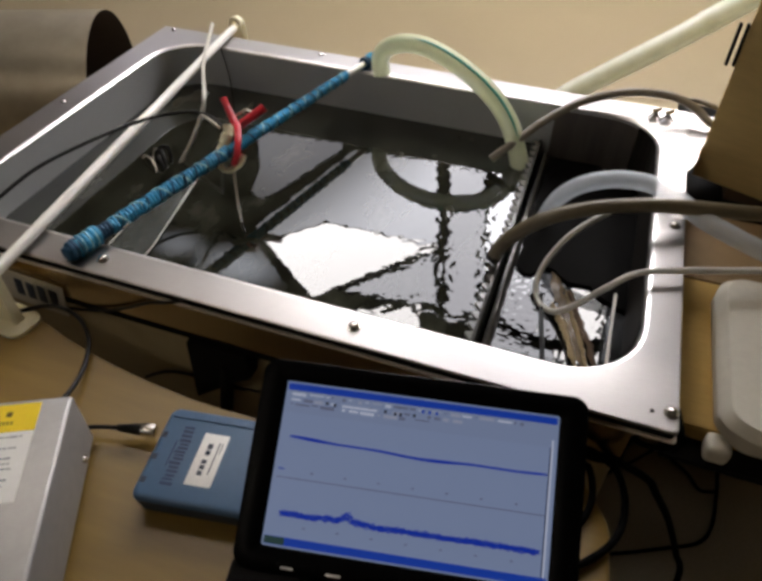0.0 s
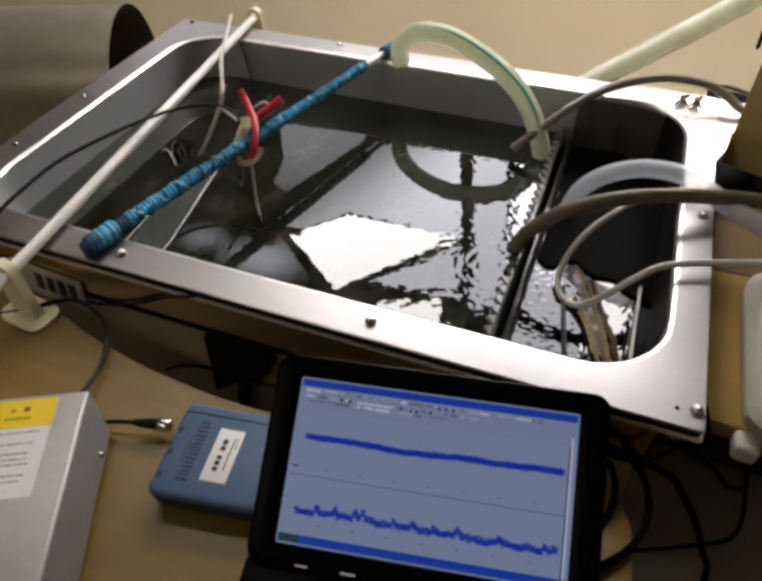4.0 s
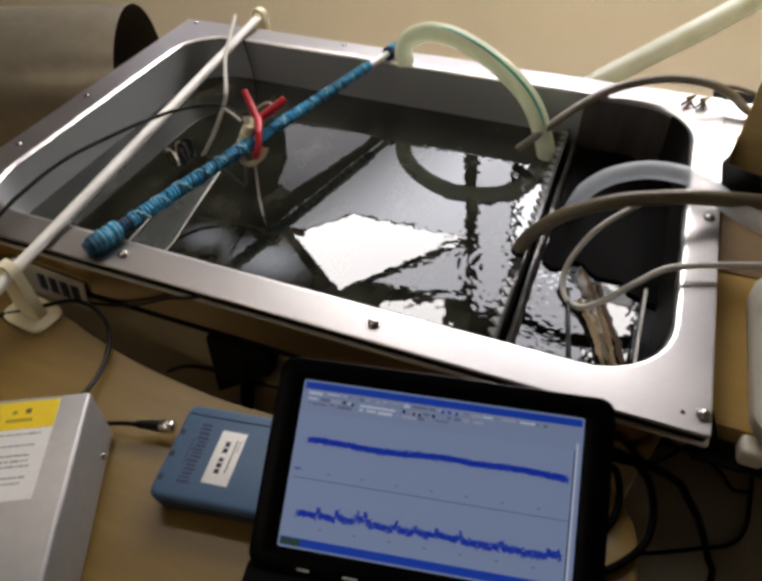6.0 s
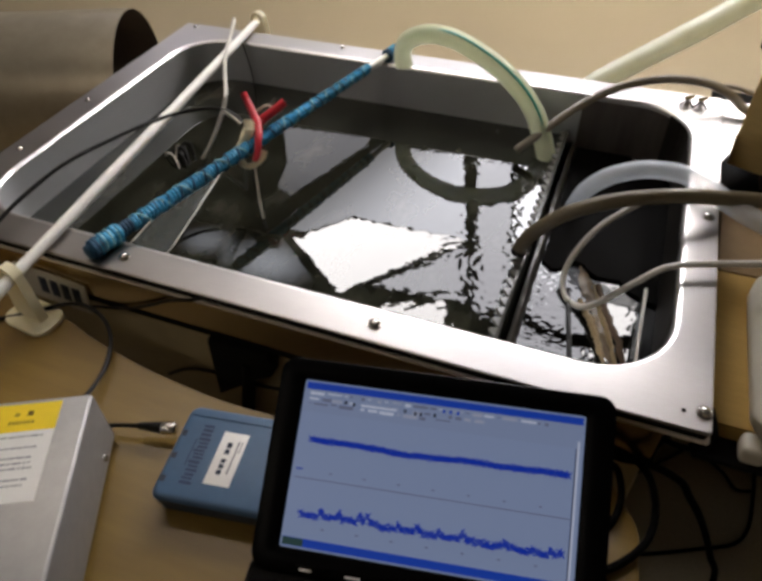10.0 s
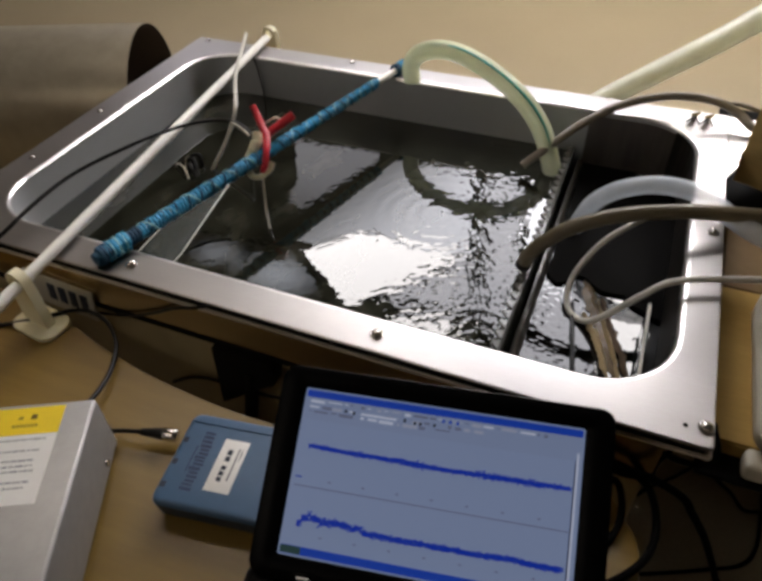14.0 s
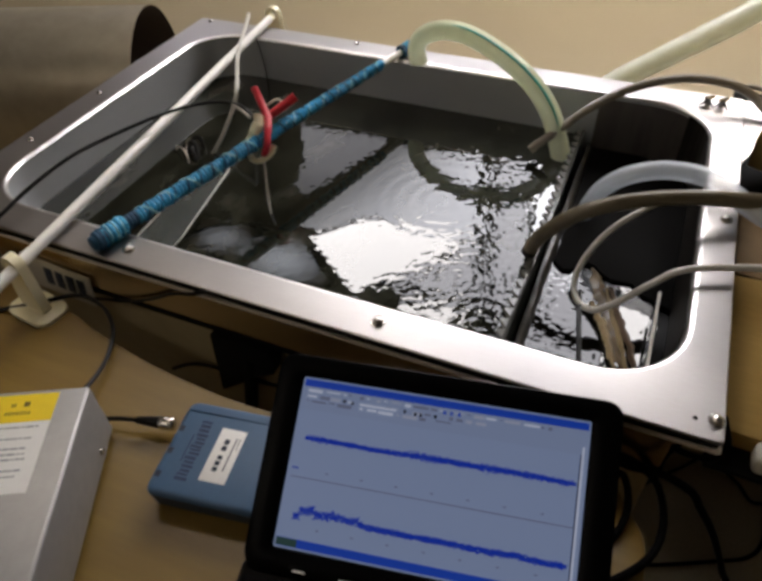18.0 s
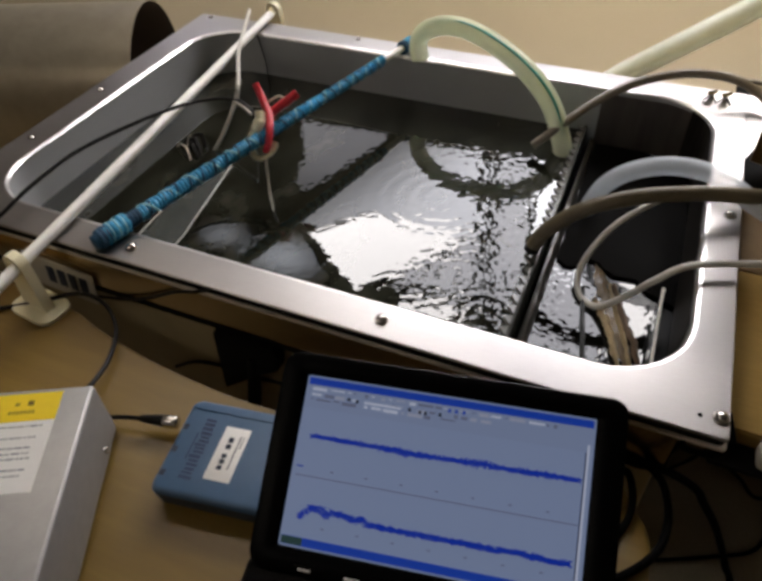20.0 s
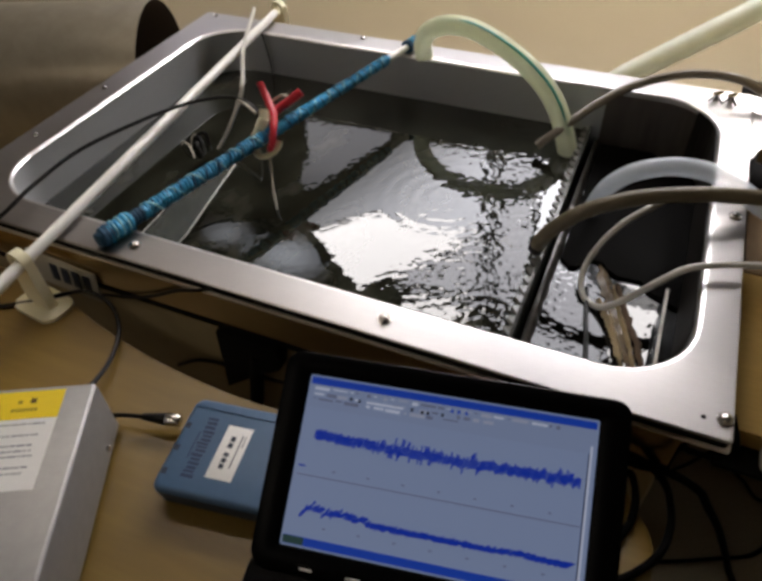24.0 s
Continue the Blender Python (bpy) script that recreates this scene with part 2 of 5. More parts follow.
def water_material(name, murk):
    """Still dark water over an unlit basin: a smooth skin with a little murk."""
    m, nt, b = material(name)
    n = noise_tex(nt, coords(nt, (1.5, 0.8, 1)), 11, 5)
    nt.links.new(ramp(nt, n, [(at, tuple(c * murk for c in col)) for at, col in ((0.38, (0.010, 0.011, 0.008)), (0.56, (0.040, 0.042, 0.030)), (0.74, (0.110, 0.105, 0.085)))]), b.inputs["Base Color"])
    b.inputs["Roughness"].default_value = 0.01
    b.inputs["IOR"].default_value = 1.45
    return m


WOOD, FLOOR = wood_material(), floor_material()
HOSE_GREEN = hose_clear("pale_green_hose", (0.95, 0.98, 0.75), 0.85, 0.4, 0.2)
HOSE_PALE = hose_clear("pale_drain_hose", (0.96, 0.99, 0.83), 0.85, 0.35, 0.2)
STRIPE = plain("teal_stripe", (0.05, 0.42, 0.33), 0.3, 0, 0.1, 60, 0)
HOSE_CLEAR = hose_clear("clear_blue_hose", (0.86, 0.93, 1.0), 0.55, 0.2, 0.08)
ACRYLIC = acrylic("clear_acrylic", (0.30, 0.33, 0.32), 0.2)
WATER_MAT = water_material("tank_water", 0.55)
# the same water, its colour darkened for the unlit overflow
WATER_UNLIT = water_material("overflow_water", 0.05)
SCREEN = glow("lit_screen", (0.265, 0.345, 0.54), 0.46)
SCREEN_BLUE = glow("screen_blue_bar", (0.010, 0.055, 0.42), 0.55)
SCREEN_GREY = glow("screen_tool_strip", (0.26, 0.335, 0.52), 0.45)
SCREEN_MARK = glow("screen_grey_mark", (0.16, 0.18, 0.28), 0.5)
SCREEN_DARK = glow("screen_dark_line", (0.05, 0.06, 0.12), 0.4)
SCREEN_WHITE = glow("screen_white_bar", (0.50, 0.56, 0.70), 0.55)
SCREEN_PALE = glow("screen_pale_mark", (0.36, 0.40, 0.52), 0.5)
TRACE = glow("trace_blue", (0.006, 0.032, 0.34), 0.62)
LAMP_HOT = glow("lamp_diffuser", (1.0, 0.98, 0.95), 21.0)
# bright and white ceiling glows, made up to suit the water's reflections
GLOW_BRIGHT = glow("bright_reflection_glow", (0.95, 0.96, 1.0), 9.5)
GLOW_WHITE = glow("white_reflection_glow", (0.96, 0.97, 1.0), 22.0)
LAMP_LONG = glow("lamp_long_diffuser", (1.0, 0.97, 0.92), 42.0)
# faint ceiling glow made up for a grey reflection
GLOW_FAINT = glow("faint_reflection_glow", (0.92, 0.95, 1.0), 2.6)
# glow of unseen fill lights, added to brighten the table side
FILL_ROOM = glow("room_fill_glow", (1.0, 0.90, 0.75), 8.6)
# dim, wide and grey glows, also shaped to the water's reflections
GLOW_DIM = glow_round("dim_reflection_glow", (0.86, 0.92, 1.0), 5.0, (0.34, 0.24), 0.05)
GLOW_DIMMER = glow_round("dimmer_reflection_glow", (0.86, 0.92, 1.0), 2.3, (0.20, 0.16), 0.1)
GLOW_WIDE = glow_slope("wide_reflection_glow", (0.93, 0.95, 1.0), 1.3, 12.0, (1.0, -0.35), (-0.50, 0.52))
GLOW_GREY = glow_slope("grey_reflection_glow", (0.92, 0.93, 1.0), 0.7, 1.9, (0.3, 1.0), (-0.75, 0.0))
# unseen far glow, added to lift the tank's left rim
FILL_FAR = glow_round("far_fill_glow", (0.94, 0.92, 1.0), 7.0, (0.75, 0.45), 0.2)


# ---------------------------------------------------------------- mesh helpers
def thing(name, loc, label, category, group="", kind=""):
    e = new(name)
    e.empty_display_size = 0.05
    e.location = loc
    return tagged(e, label, category, group, kind)


def part(name, bm, mat, parent=None, label="", smooth=True, local=False):
    """Links a bmesh as one mesh under a thing or part. Its vertices are in the world unless local."""
    me = bpy.data.meshes.new(name)
    bmesh.ops.recalc_face_normals(bm, faces=bm.faces)
    if parent is not None and not local:
        top = parent
        while top.parent:
            top = top.parent
        bm.transform(top.matrix_basis.inverted())
    if smooth:
        for f in bm.faces:
            f.smooth = True
        for e in bm.edges:
            if len(e.link_faces) == 2 and e.calc_face_angle(0) > 0.7:
                e.smooth = False
    bm.to_mesh(me)
    bm.free()
    me.materials.append(mat)
    ob = new(name, me)
    ob.parent = parent
    if label:
        tagged(ob, label)
    return ob


def box(x0, x1, y0, y1, z0, z1, bev=0.002, seg=2, m=None, bm=None):
    own = bmesh.new()
    bmesh.ops.create_cube(own, size=1)
    for v in own.verts:
        v.co = Vector((x0 + (v.co.x + 0.5) * (x1 - x0), y0 + (v.co.y + 0.5) * (y1 - y0), z0 + (v.co.z + 0.5) * (z1 - z0)))
    if bev:
        bmesh.ops.bevel(own, geom=own.edges[:], offset=bev, segments=seg, affect="EDGES", profile=0.5)
    if m is not None:
        own.transform(m)
    return own


def cyl(p0, p1, r0, r1=None, n=20, bev=0.0):
    bm = bmesh.new()
    p0, p1 = Vector(p0), Vector(p1)
    d = p1 - p0
    bmesh.ops.create_cone(bm, cap_ends=True, segments=n, radius1=r0, radius2=r0 if r1 is None else r1, depth=d.length)
    if bev:
        es = [e for e in bm.edges if abs(e.verts[0].co.z - e.verts[1].co.z) < 1e-6]
        bmesh.ops.bevel(bm, geom=es, offset=bev, segments=2, affect="EDGES", profile=0.5)
    bm.transform(Matrix.Translation((p0 + p1) / 2) @ d.to_track_quat("Z", "Y").to_matrix().to_4x4())
    return bm


def smooth_path(pts, per=8):
    """A Catmull-Rom line through the points."""
    p = [Vector(q) for q in pts]
    p = [p[0] * 2 - p[1]] + p + [p[-1] * 2 - p[-2]]
    out = []
    for i in range(1, len(p) - 2):
        for k in range(per):
            t = k / per
            a, b, c, d = p[i - 1], p[i], p[i + 1], p[i + 2]
            out.append(0.5 * ((2 * b) + (c - a) * t + (2 * a - 5 * b + 4 * c - d) * t * t + (3 * b - a - 3 * c + d) * t ** 3))
    out.append(p[-2])
    return out


def tube(pts, r, n=12, per=8, wide=1.0, up=None, cap=True, rib=0.0, ribs=0, path=None):
    """A round or flattened tube along a smooth line; rib: ring relief."""
    line = path or smooth_path(pts, per)
    bm = bmesh.new()
    rings, ref = [], Vector(up or (0.31, 0.17, 0.93))
    for i, q in enumerate(line):
        d = (line[min(i + 1, len(line) - 1)] - line[max(i - 1, 0)]).normalized()
        s = d.cross(ref)
        if s.length < 1e-4:
            s = d.cross(Vector((1, 0, 0)))
        s.normalize()
        w = s.cross(d).normalized()
        rr = r[min(i * (len(r) - 1) // max(1, len(line) - 1), len(r) - 1)] if isinstance(r, (list, tuple)) else r
        if rib and i % 2:
            rr *= 1 - rib
        rings.append([bm.verts.new(q + (s * math.cos(a) * wide + w * math.sin(a)) * rr) for a in (2 * math.pi * k / n for k in range(n))])
    for a, b in zip(rings, rings[1:]):
        for k in range(n):
            bm.faces.new((a[k], a[(k + 1) % n], b[(k + 1) % n], b[k]))
    if cap:
        bm.faces.new(rings[0])
        bm.faces.new(list(reversed(rings[-1])))
    return bm


def round_rect(x0, x1, y0, y1, r, n=9):
    pts = []
    for cx, cy, a0 in ((x1 - r, y1 - r, 0), (x0 + r, y1 - r, 90), (x0 + r, y0 + r, 180), (x1 - r, y0 + r, 270)):
        pts += [(cx + r * math.cos(radians(a0 + 90 * k / (n - 1))), cy + r * math.sin(radians(a0 + 90 * k / (n - 1)))) for k in range(n)]
    return pts


def loft(loops, close_first=False, close_last=False):
    """Bridges rounded-rectangle loops: rows of (x0, x1, y0, y1, r, z)."""
    bm = bmesh.new()
    rows = [[bm.verts.new((x, y, l[5])) for x, y in round_rect(*l[:5])] for l in loops]
    for a, b in zip(rows, rows[1:]):
        for k in range(len(a)):
            bm.faces.new((a[k], a[(k + 1) % len(a)], b[(k + 1) % len(a)], b[k]))
    if close_first:
        bm.faces.new(rows[0])
    if close_last:
        bm.faces.new(rows[-1])
    return bm


def joined(*bms):
    out = bmesh.new()
    for b in bms:
        me = bpy.data.meshes.new("tmp")
        b.to_mesh(me)
        b.free()
        out.from_mesh(me)
        bpy.data.meshes.remove(me)
    return out


def stroke(x0, x1, y0, y1, z, h=0.0003, m=None):
    return box(x0, x1, y0, y1, z, z + h, 0, m=m)


# ---------------------------------------------------------------- the room
def room():
    X0, X1, Y0, Y1, TOP = -4.2, 3.0, -2.6, 5.2, 2.6
    fl = part("floor", box(X0, X1, Y0, Y1, -0.1, 0.0, 0), FLOOR)
    tagged(fl, "plain beige speckled vinyl floor under the bench", "floor", kind="structure")
    for name, b in (("wall_north", (X0, X1, Y1, Y1 + 0.1, 0, TOP)), ("wall_south", (X0, X1, Y0 - 0.1, Y0, 0, TOP)),
                    ("wall_west", (X0 - 0.1, X0, Y0, Y1, 0, TOP)), ("wall_east", (X1, X1 + 0.1, Y0, Y1, 0, TOP))):
        tagged(part(name, box(*b, 0), WALL), "plain dull brown painted laboratory wall", "wall", kind="structure")
    tagged(part("ceiling", box(X0, X1, Y0, Y1, TOP, TOP + 0.1, 0), CEIL), "off-white ceiling boards with lights set into them", "ceiling", kind="structure")


def ceiling_glow(x, y, length, width, turn, mat, label):
    """A recessed glowing sheet in a steel tray frame."""
    t = thing("ceiling_glow", (x, y, 2.6), label, "ceiling light", "lights in the ceiling")
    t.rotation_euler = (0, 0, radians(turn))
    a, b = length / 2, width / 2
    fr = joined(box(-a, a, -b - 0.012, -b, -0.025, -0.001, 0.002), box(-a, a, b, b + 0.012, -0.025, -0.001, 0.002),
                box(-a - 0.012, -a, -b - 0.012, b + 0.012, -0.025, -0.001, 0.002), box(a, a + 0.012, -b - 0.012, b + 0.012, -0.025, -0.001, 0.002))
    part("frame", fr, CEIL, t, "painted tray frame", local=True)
    part("diffuser", box(-a, a, -b, b, -0.018, -0.004, 0.003), mat, t, "glowing sheet", local=True)
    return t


def slanted_glow(corners, mat, label):
    """A recessed glowing sheet with unequal sides."""
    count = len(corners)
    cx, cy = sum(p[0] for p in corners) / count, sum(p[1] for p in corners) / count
    t = thing("ceiling_glow", (cx, cy, 2.6), label, "ceiling light", "lights in the ceiling")
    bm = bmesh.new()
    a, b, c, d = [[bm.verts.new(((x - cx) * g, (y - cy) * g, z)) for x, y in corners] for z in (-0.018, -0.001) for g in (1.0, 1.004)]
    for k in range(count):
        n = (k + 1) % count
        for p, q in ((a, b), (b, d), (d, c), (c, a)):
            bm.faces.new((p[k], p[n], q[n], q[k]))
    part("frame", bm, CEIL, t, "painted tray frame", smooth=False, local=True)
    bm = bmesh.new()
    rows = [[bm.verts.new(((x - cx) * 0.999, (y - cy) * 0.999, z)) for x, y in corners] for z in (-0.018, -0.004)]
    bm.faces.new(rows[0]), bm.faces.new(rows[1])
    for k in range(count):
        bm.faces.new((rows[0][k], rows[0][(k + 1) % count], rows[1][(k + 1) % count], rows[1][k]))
    part("diffuser", bm, mat, t, "glowing sheet", smooth=False, local=True)
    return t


# ---------------------------------------------------------------- the tank
IX0, IX1, IY0, IY1, IR = -0.571, 0.282, 0.026, 0.556, 0.080
OX0, OX1, OY0, OY1 = -0.622, 0.3215, -0.022, 0.606


def tank():
    t = thing("water_tank", (-0.15, 0.29, 0.0), "stainless steel water tank with a broad bolted rim, standing on legs", "water tank")
    rim = loft([(OX0, OX1, OY0, OY1, 0.004, RIM - 0.0030), (OX0, OX1, OY0, OY1, 0.004, RIM - 0.0012), (OX0 + 0.0012, OX1 - 0.0012, OY0 + 0.0012, OY1 - 0.0012, 0.0035, RIM), (OX0 + 0.003, OX1 - 0.003, OY0 + 0.003, OY1 - 0.003, 0.003, RIM),
                (IX0 - 0.010, IX1 + 0.010, IY0 - 0.010, IY1 + 0.010, IR + 0.010, RIM),
                (IX0 - 0.006, IX1 + 0.006, IY0 - 0.006, IY1 + 0.006, IR + 0.006, RIM)])
    lip = loft([(IX0 - 0.006, IX1 + 0.006, IY0 - 0.006, IY1 + 0.006, IR + 0.006, RIM), (IX0 - 0.004, IX1 + 0.004, IY0 - 0.004, IY1 + 0.004, IR + 0.004, RIM - 0.0002), (IX0 - 0.002, IX1 + 0.002, IY0 - 0.002, IY1 + 0.002, IR + 0.002, RIM - 0.001),
                (IX0 - 0.0002, IX1 + 0.0002, IY0 - 0.0002, IY1 + 0.0002, IR, RIM - 0.0035)])
    part("rim", rim, STEEL, t, "brushed steel rim plate with rounded opening")
    part("lip", lip, STEEL_LIP, t, "polished rolled lip of the opening")
    bm = bmesh.new()
    edge = ((OX1 + 0.0004, 0.43), (0.334, 0.462), (0.339, 0.505), (0.384, 0.602), (OX1 + 0.0004, 0.604))
    rows = [[bm.verts.new((x, y, z)) for x, y in edge] for z in (RIM - 0.005, RIM - 0.0006)]
    for k in range(len(edge)):
        bm.faces.new((rows[0][k], rows[0][(k + 1) % 5], rows[1][(k + 1) % 5], rows[1][k]))
    bm.faces.new(rows[0][::-1]), bm.faces.new(rows[1])
    part("corner_plate", bm, STEEL, t, "steel tab at the back corner", smooth=False)
    basin = loft([(IX0 - 0.0002, IX1 + 0.0002, IY0 - 0.0002, IY1 + 0.0002, IR, RIM - 0.0035), (IX0 - 0.001, IX1 + 0.001, IY0 - 0.001, IY1 + 0.001, IR, 0.50),
                  (IX0 + 0.02, IX1 - 0.02, IY0 + 0.02, IY1 - 0.02, IR - 0.02, 0.48)], close_last=True)
    part("basin", basin, STEEL_WALL, t, "grey brushed steel basin wall")
    # black band stands in for the dark gap below the rim plate
    part("rim_gap", loft([(OX0 + 0.001, OX1 - 0.001, OY0 + 0.001, OY1 - 0.001, 0.006, RIM - 0.0030), (OX0 + 0.001, OX1 - 0.001, OY0 + 0.001, OY1 - 0.001, 0.006, RIM - 0.0110)]), MATT_BLACK, t, "black band drawn for the dark gap under the rim")
    part("flange", loft([(OX0 + 0.01, OX1 - 0.01, OY0 + 0.01, OY1 - 0.01, 0.012, RIM - 0.0110), (OX0 - 0.002, OX1 + 0.0012, OY0 - 0.0022, OY1 + 0.002, 0.004, RIM - 0.0112),
                         (OX0 - 0.002, OX1 + 0.0012, OY0 - 0.0022, OY1 + 0.002, 0.004, RIM - 0.0135), (OX0, OX1 - 0.001, OY0, OY1, 0.004, RIM - 0.0140)]), FLANGE, t, "thin flange edge, coloured pale for its glint")
    part("apron", loft([(OX0, 0.2855, OY0, OY1, 0.002, RIM - 0.0140), (OX0, 0.2855, OY0, OY1, 0.002, 0.697), (OX0 + 0.002, 0.2845, OY0 + 0.002, OY1 - 0.002, 0.004, 0.6955)]), STEEL_FRONT, t, "polished steel skirt tinted for the table's reflection")
    # dark strip stands in for the shadow line under the skirt
    part("shadow_gap", loft([(OX0 + 0.003, 0.2843, OY0 + 0.003, OY1 - 0.003, 0.002, 0.6955), (OX0 + 0.003, 0.2843, OY0 + 0.003, OY1 - 0.003, 0.004, 0.682)]), MATT_BLACK, t, "dark strip drawn for the shadow under the skirt")
    # body carried down low to keep the floor beside it shaded
    part("body", loft([(OX0 + 0.012, 0.2841, OY0 + 0.012, OY1 - 0.012, 0.004, 0.6818), (OX0 + 0.012, 0.2841, OY0 + 0.012, OY1 - 0.012, 0.004, 0.06)], False, True), BODY, t, "steel body coloured brown for the floor it mirrors")
    for x in (OX0 + 0.06, 0.235):
        for y in (OY0 + 0.06, OY1 - 0.06):
            leg = part("leg", box(x - 0.02, x + 0.02, y - 0.02, y + 0.02, 0.012, 0.0599, 0.003), MATT_BLACK, t, "black square leg")
            part("foot", cyl((x, y, 0.0), (x, y, 0.0125), 0.026, 0.022, 16), RUBBER, leg)
    # sheets added to darken the overflow: back wall, then corner and side wall
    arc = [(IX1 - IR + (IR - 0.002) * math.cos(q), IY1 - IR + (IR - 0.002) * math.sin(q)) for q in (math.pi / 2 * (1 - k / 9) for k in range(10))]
    for ring, mat, top, label in (([(0.126, IY1 - 0.002), (0.196, IY1 - 0.002)] + arc[:5], SHEET_DIM, RIM - 0.0075, "dark sheet added over the wall beside the weir"),
                             (arc[4:] + [(IX1 - 0.002, 0.33), (IX1 - 0.002, 0.108)], SHEET_BLACK, RIM - 0.0037, "black sheet added along the side wall")):
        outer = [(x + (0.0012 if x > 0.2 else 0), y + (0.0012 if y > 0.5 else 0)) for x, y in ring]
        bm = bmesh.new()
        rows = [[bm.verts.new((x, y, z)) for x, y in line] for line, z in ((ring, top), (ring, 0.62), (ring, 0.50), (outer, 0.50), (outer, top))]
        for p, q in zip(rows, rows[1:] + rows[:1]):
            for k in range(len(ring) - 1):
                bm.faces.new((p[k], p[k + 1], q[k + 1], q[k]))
        part("darkening_sheet", bm, mat, t, label, smooth=False)
    # black sheet added to darken the overflow's far end, its near edge uneven
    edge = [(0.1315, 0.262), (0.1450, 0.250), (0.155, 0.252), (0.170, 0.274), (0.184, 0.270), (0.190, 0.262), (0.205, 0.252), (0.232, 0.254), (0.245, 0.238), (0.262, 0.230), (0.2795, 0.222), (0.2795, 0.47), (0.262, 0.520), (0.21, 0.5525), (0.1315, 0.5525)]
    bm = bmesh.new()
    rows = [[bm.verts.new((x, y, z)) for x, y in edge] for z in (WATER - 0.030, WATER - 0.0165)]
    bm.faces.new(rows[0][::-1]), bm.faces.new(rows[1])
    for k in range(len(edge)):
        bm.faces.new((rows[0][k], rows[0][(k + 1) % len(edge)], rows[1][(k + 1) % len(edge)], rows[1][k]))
    part("darkening_cover", bm, CORD_BLACK, t, "black sheet added to darken the overflow's far end", smooth=False)
    # bolts round the rim
    spots = [(x, 0.0) for x in (-0.6, -0.311, -0.0012, 0.314)] + [(x, 0.592) for x in (-0.596, -0.295, 0.0)] + [(-0.603, 0.293), (-0.601, 0.145), (0.309, 0.296)]
    first = None
    for x, y in spots:
        if first is None:
            bm = cyl((0, 0, 0), (0, 0, 0.0015), 0.0072, 0.0070, 20)
            dome = bmesh.new()
            bmesh.ops.create_uvsphere(dome, u_segments=16, v_segments=8, radius=0.0062)
            for v in dome.verts:
                v.co.z = max(0.0, v.co.z) * 0.75 + 0.0012
            first = part("bolt", joined(bm, dome), SCREW, t, "domed steel bolt", local=True)
            ob = first
        else:
            ob = new("bolt", first.data)
            ob.parent = t
            tagged(ob, "domed steel bolt")
        ob.location = (x + 0.15, y - 0.29, RIM + 0.0002)
        ob.rotation_euler = (0, 0, x * 9 + y * 4)
        ob.scale = (0.62, 0.62, 0.55) if y > 0.5 or x < -0.59 else (1, 1, 1)
    part("screw_hole", cyl((0.297, -0.003, RIM - 0.001), (0.297, -0.003, RIM + 0.0004), 0.0022, n=14), MATT_BLACK, t, "small empty screw hole")
    # name plate hanging on the apron, its writing as plain bars
    m = Matrix.Translation((-0.413, -0.0265, 0.696)) @ Euler((radians(-4), radians(5), 0)).to_matrix().to_4x4()
    plate = part("name_plate", box(-0.06, 0.046, -0.0015, 0.0015, -0.024, 0.022, 0.0008, m=m), PLATE, t, "white name plate with dark bars")
    for k in range(4):
        x = -0.024 + k * 0.0165
        part("bar", box(x, x + 0.0115, -0.0024, -0.0014, -0.012, 0.013, 0.0003, m=m), INK, plate)
    return t


def weir():
    t = thing("weir_plate", (0.111, 0.30, 0.50), "dark clear weir plate with a toothed top edge across the tank", "weir plate")
    part("plate", box(0.109, 0.113, IY0 + 0.001, IY1 - 0.001, 0.49, 0.6905, 0.0006), TEETH, t, "upright acrylic sheet")
    part("baffle", box(0.121, 0.1235, IY0 + 0.001, IY1 - 0.001, 0.49, 0.672, 0.0006), TEETH, t, "second dark sheet behind the toothed one")
    rng = random.Random(31)
    bm = bmesh.new()
    rows = []
    for x, z in ((0.1237, 0.6715), (0.1265, 0.6705), (0.1295, 0.6660), (0.1310, 0.6600), (0.1310, 0.640)):
        rows.append([bm.verts.new((x + rng.uniform(-0.0012, 0.0012) * (x > 0.124), IY0 + 0.002 + 0.0066 * k, z + rng.uniform(-0.0006, 0.0006))) for k in range(80)])
    for a, b in zip(rows, rows[1:]):
        for k in range(79):
            bm.faces.new((a[k], a[k + 1], b[k + 1], b[k]))
    part("spill_sheet", bm, SPILL, t, "dark wet sheet sloping down behind the teeth")
    first = None
    for k in range(30):
        y = 0.040 + k * 0.0174
        if first is None:
            bm = bmesh.new()
            rows = [[bm.verts.new(p) for p in ((0.0020, -0.0085, z), (0.0020, 0.0085, z), (-0.0035, 0.0062, z), (-0.0105, 0.0026 + d, z + d), (-0.0115, -0.0012 + d, z + d), (-0.0045, -0.0068, z))] for z, d in ((0.0, 0.0022), (0.0062, 0.0012))]
            bm.faces.new(rows[0][::-1]), bm.faces.new(rows[1])
            for i in range(6):
                bm.faces.new((rows[0][i], rows[0][(i + 1) % 6], rows[1][(i + 1) % 6], rows[1][i]))
            bmesh.ops.bevel(bm, geom=bm.edges[:], offset=0.0008, segments=1, affect="EDGES", profile=0.5)
            first = part("tooth", bm, TOOTH, t, local=True, smooth=False)
            ob = first
        else:
            ob = new("tooth", first.data)
            ob.parent = t
        ob.location = (0.0, y - 0.30, 0.1840)
    return t


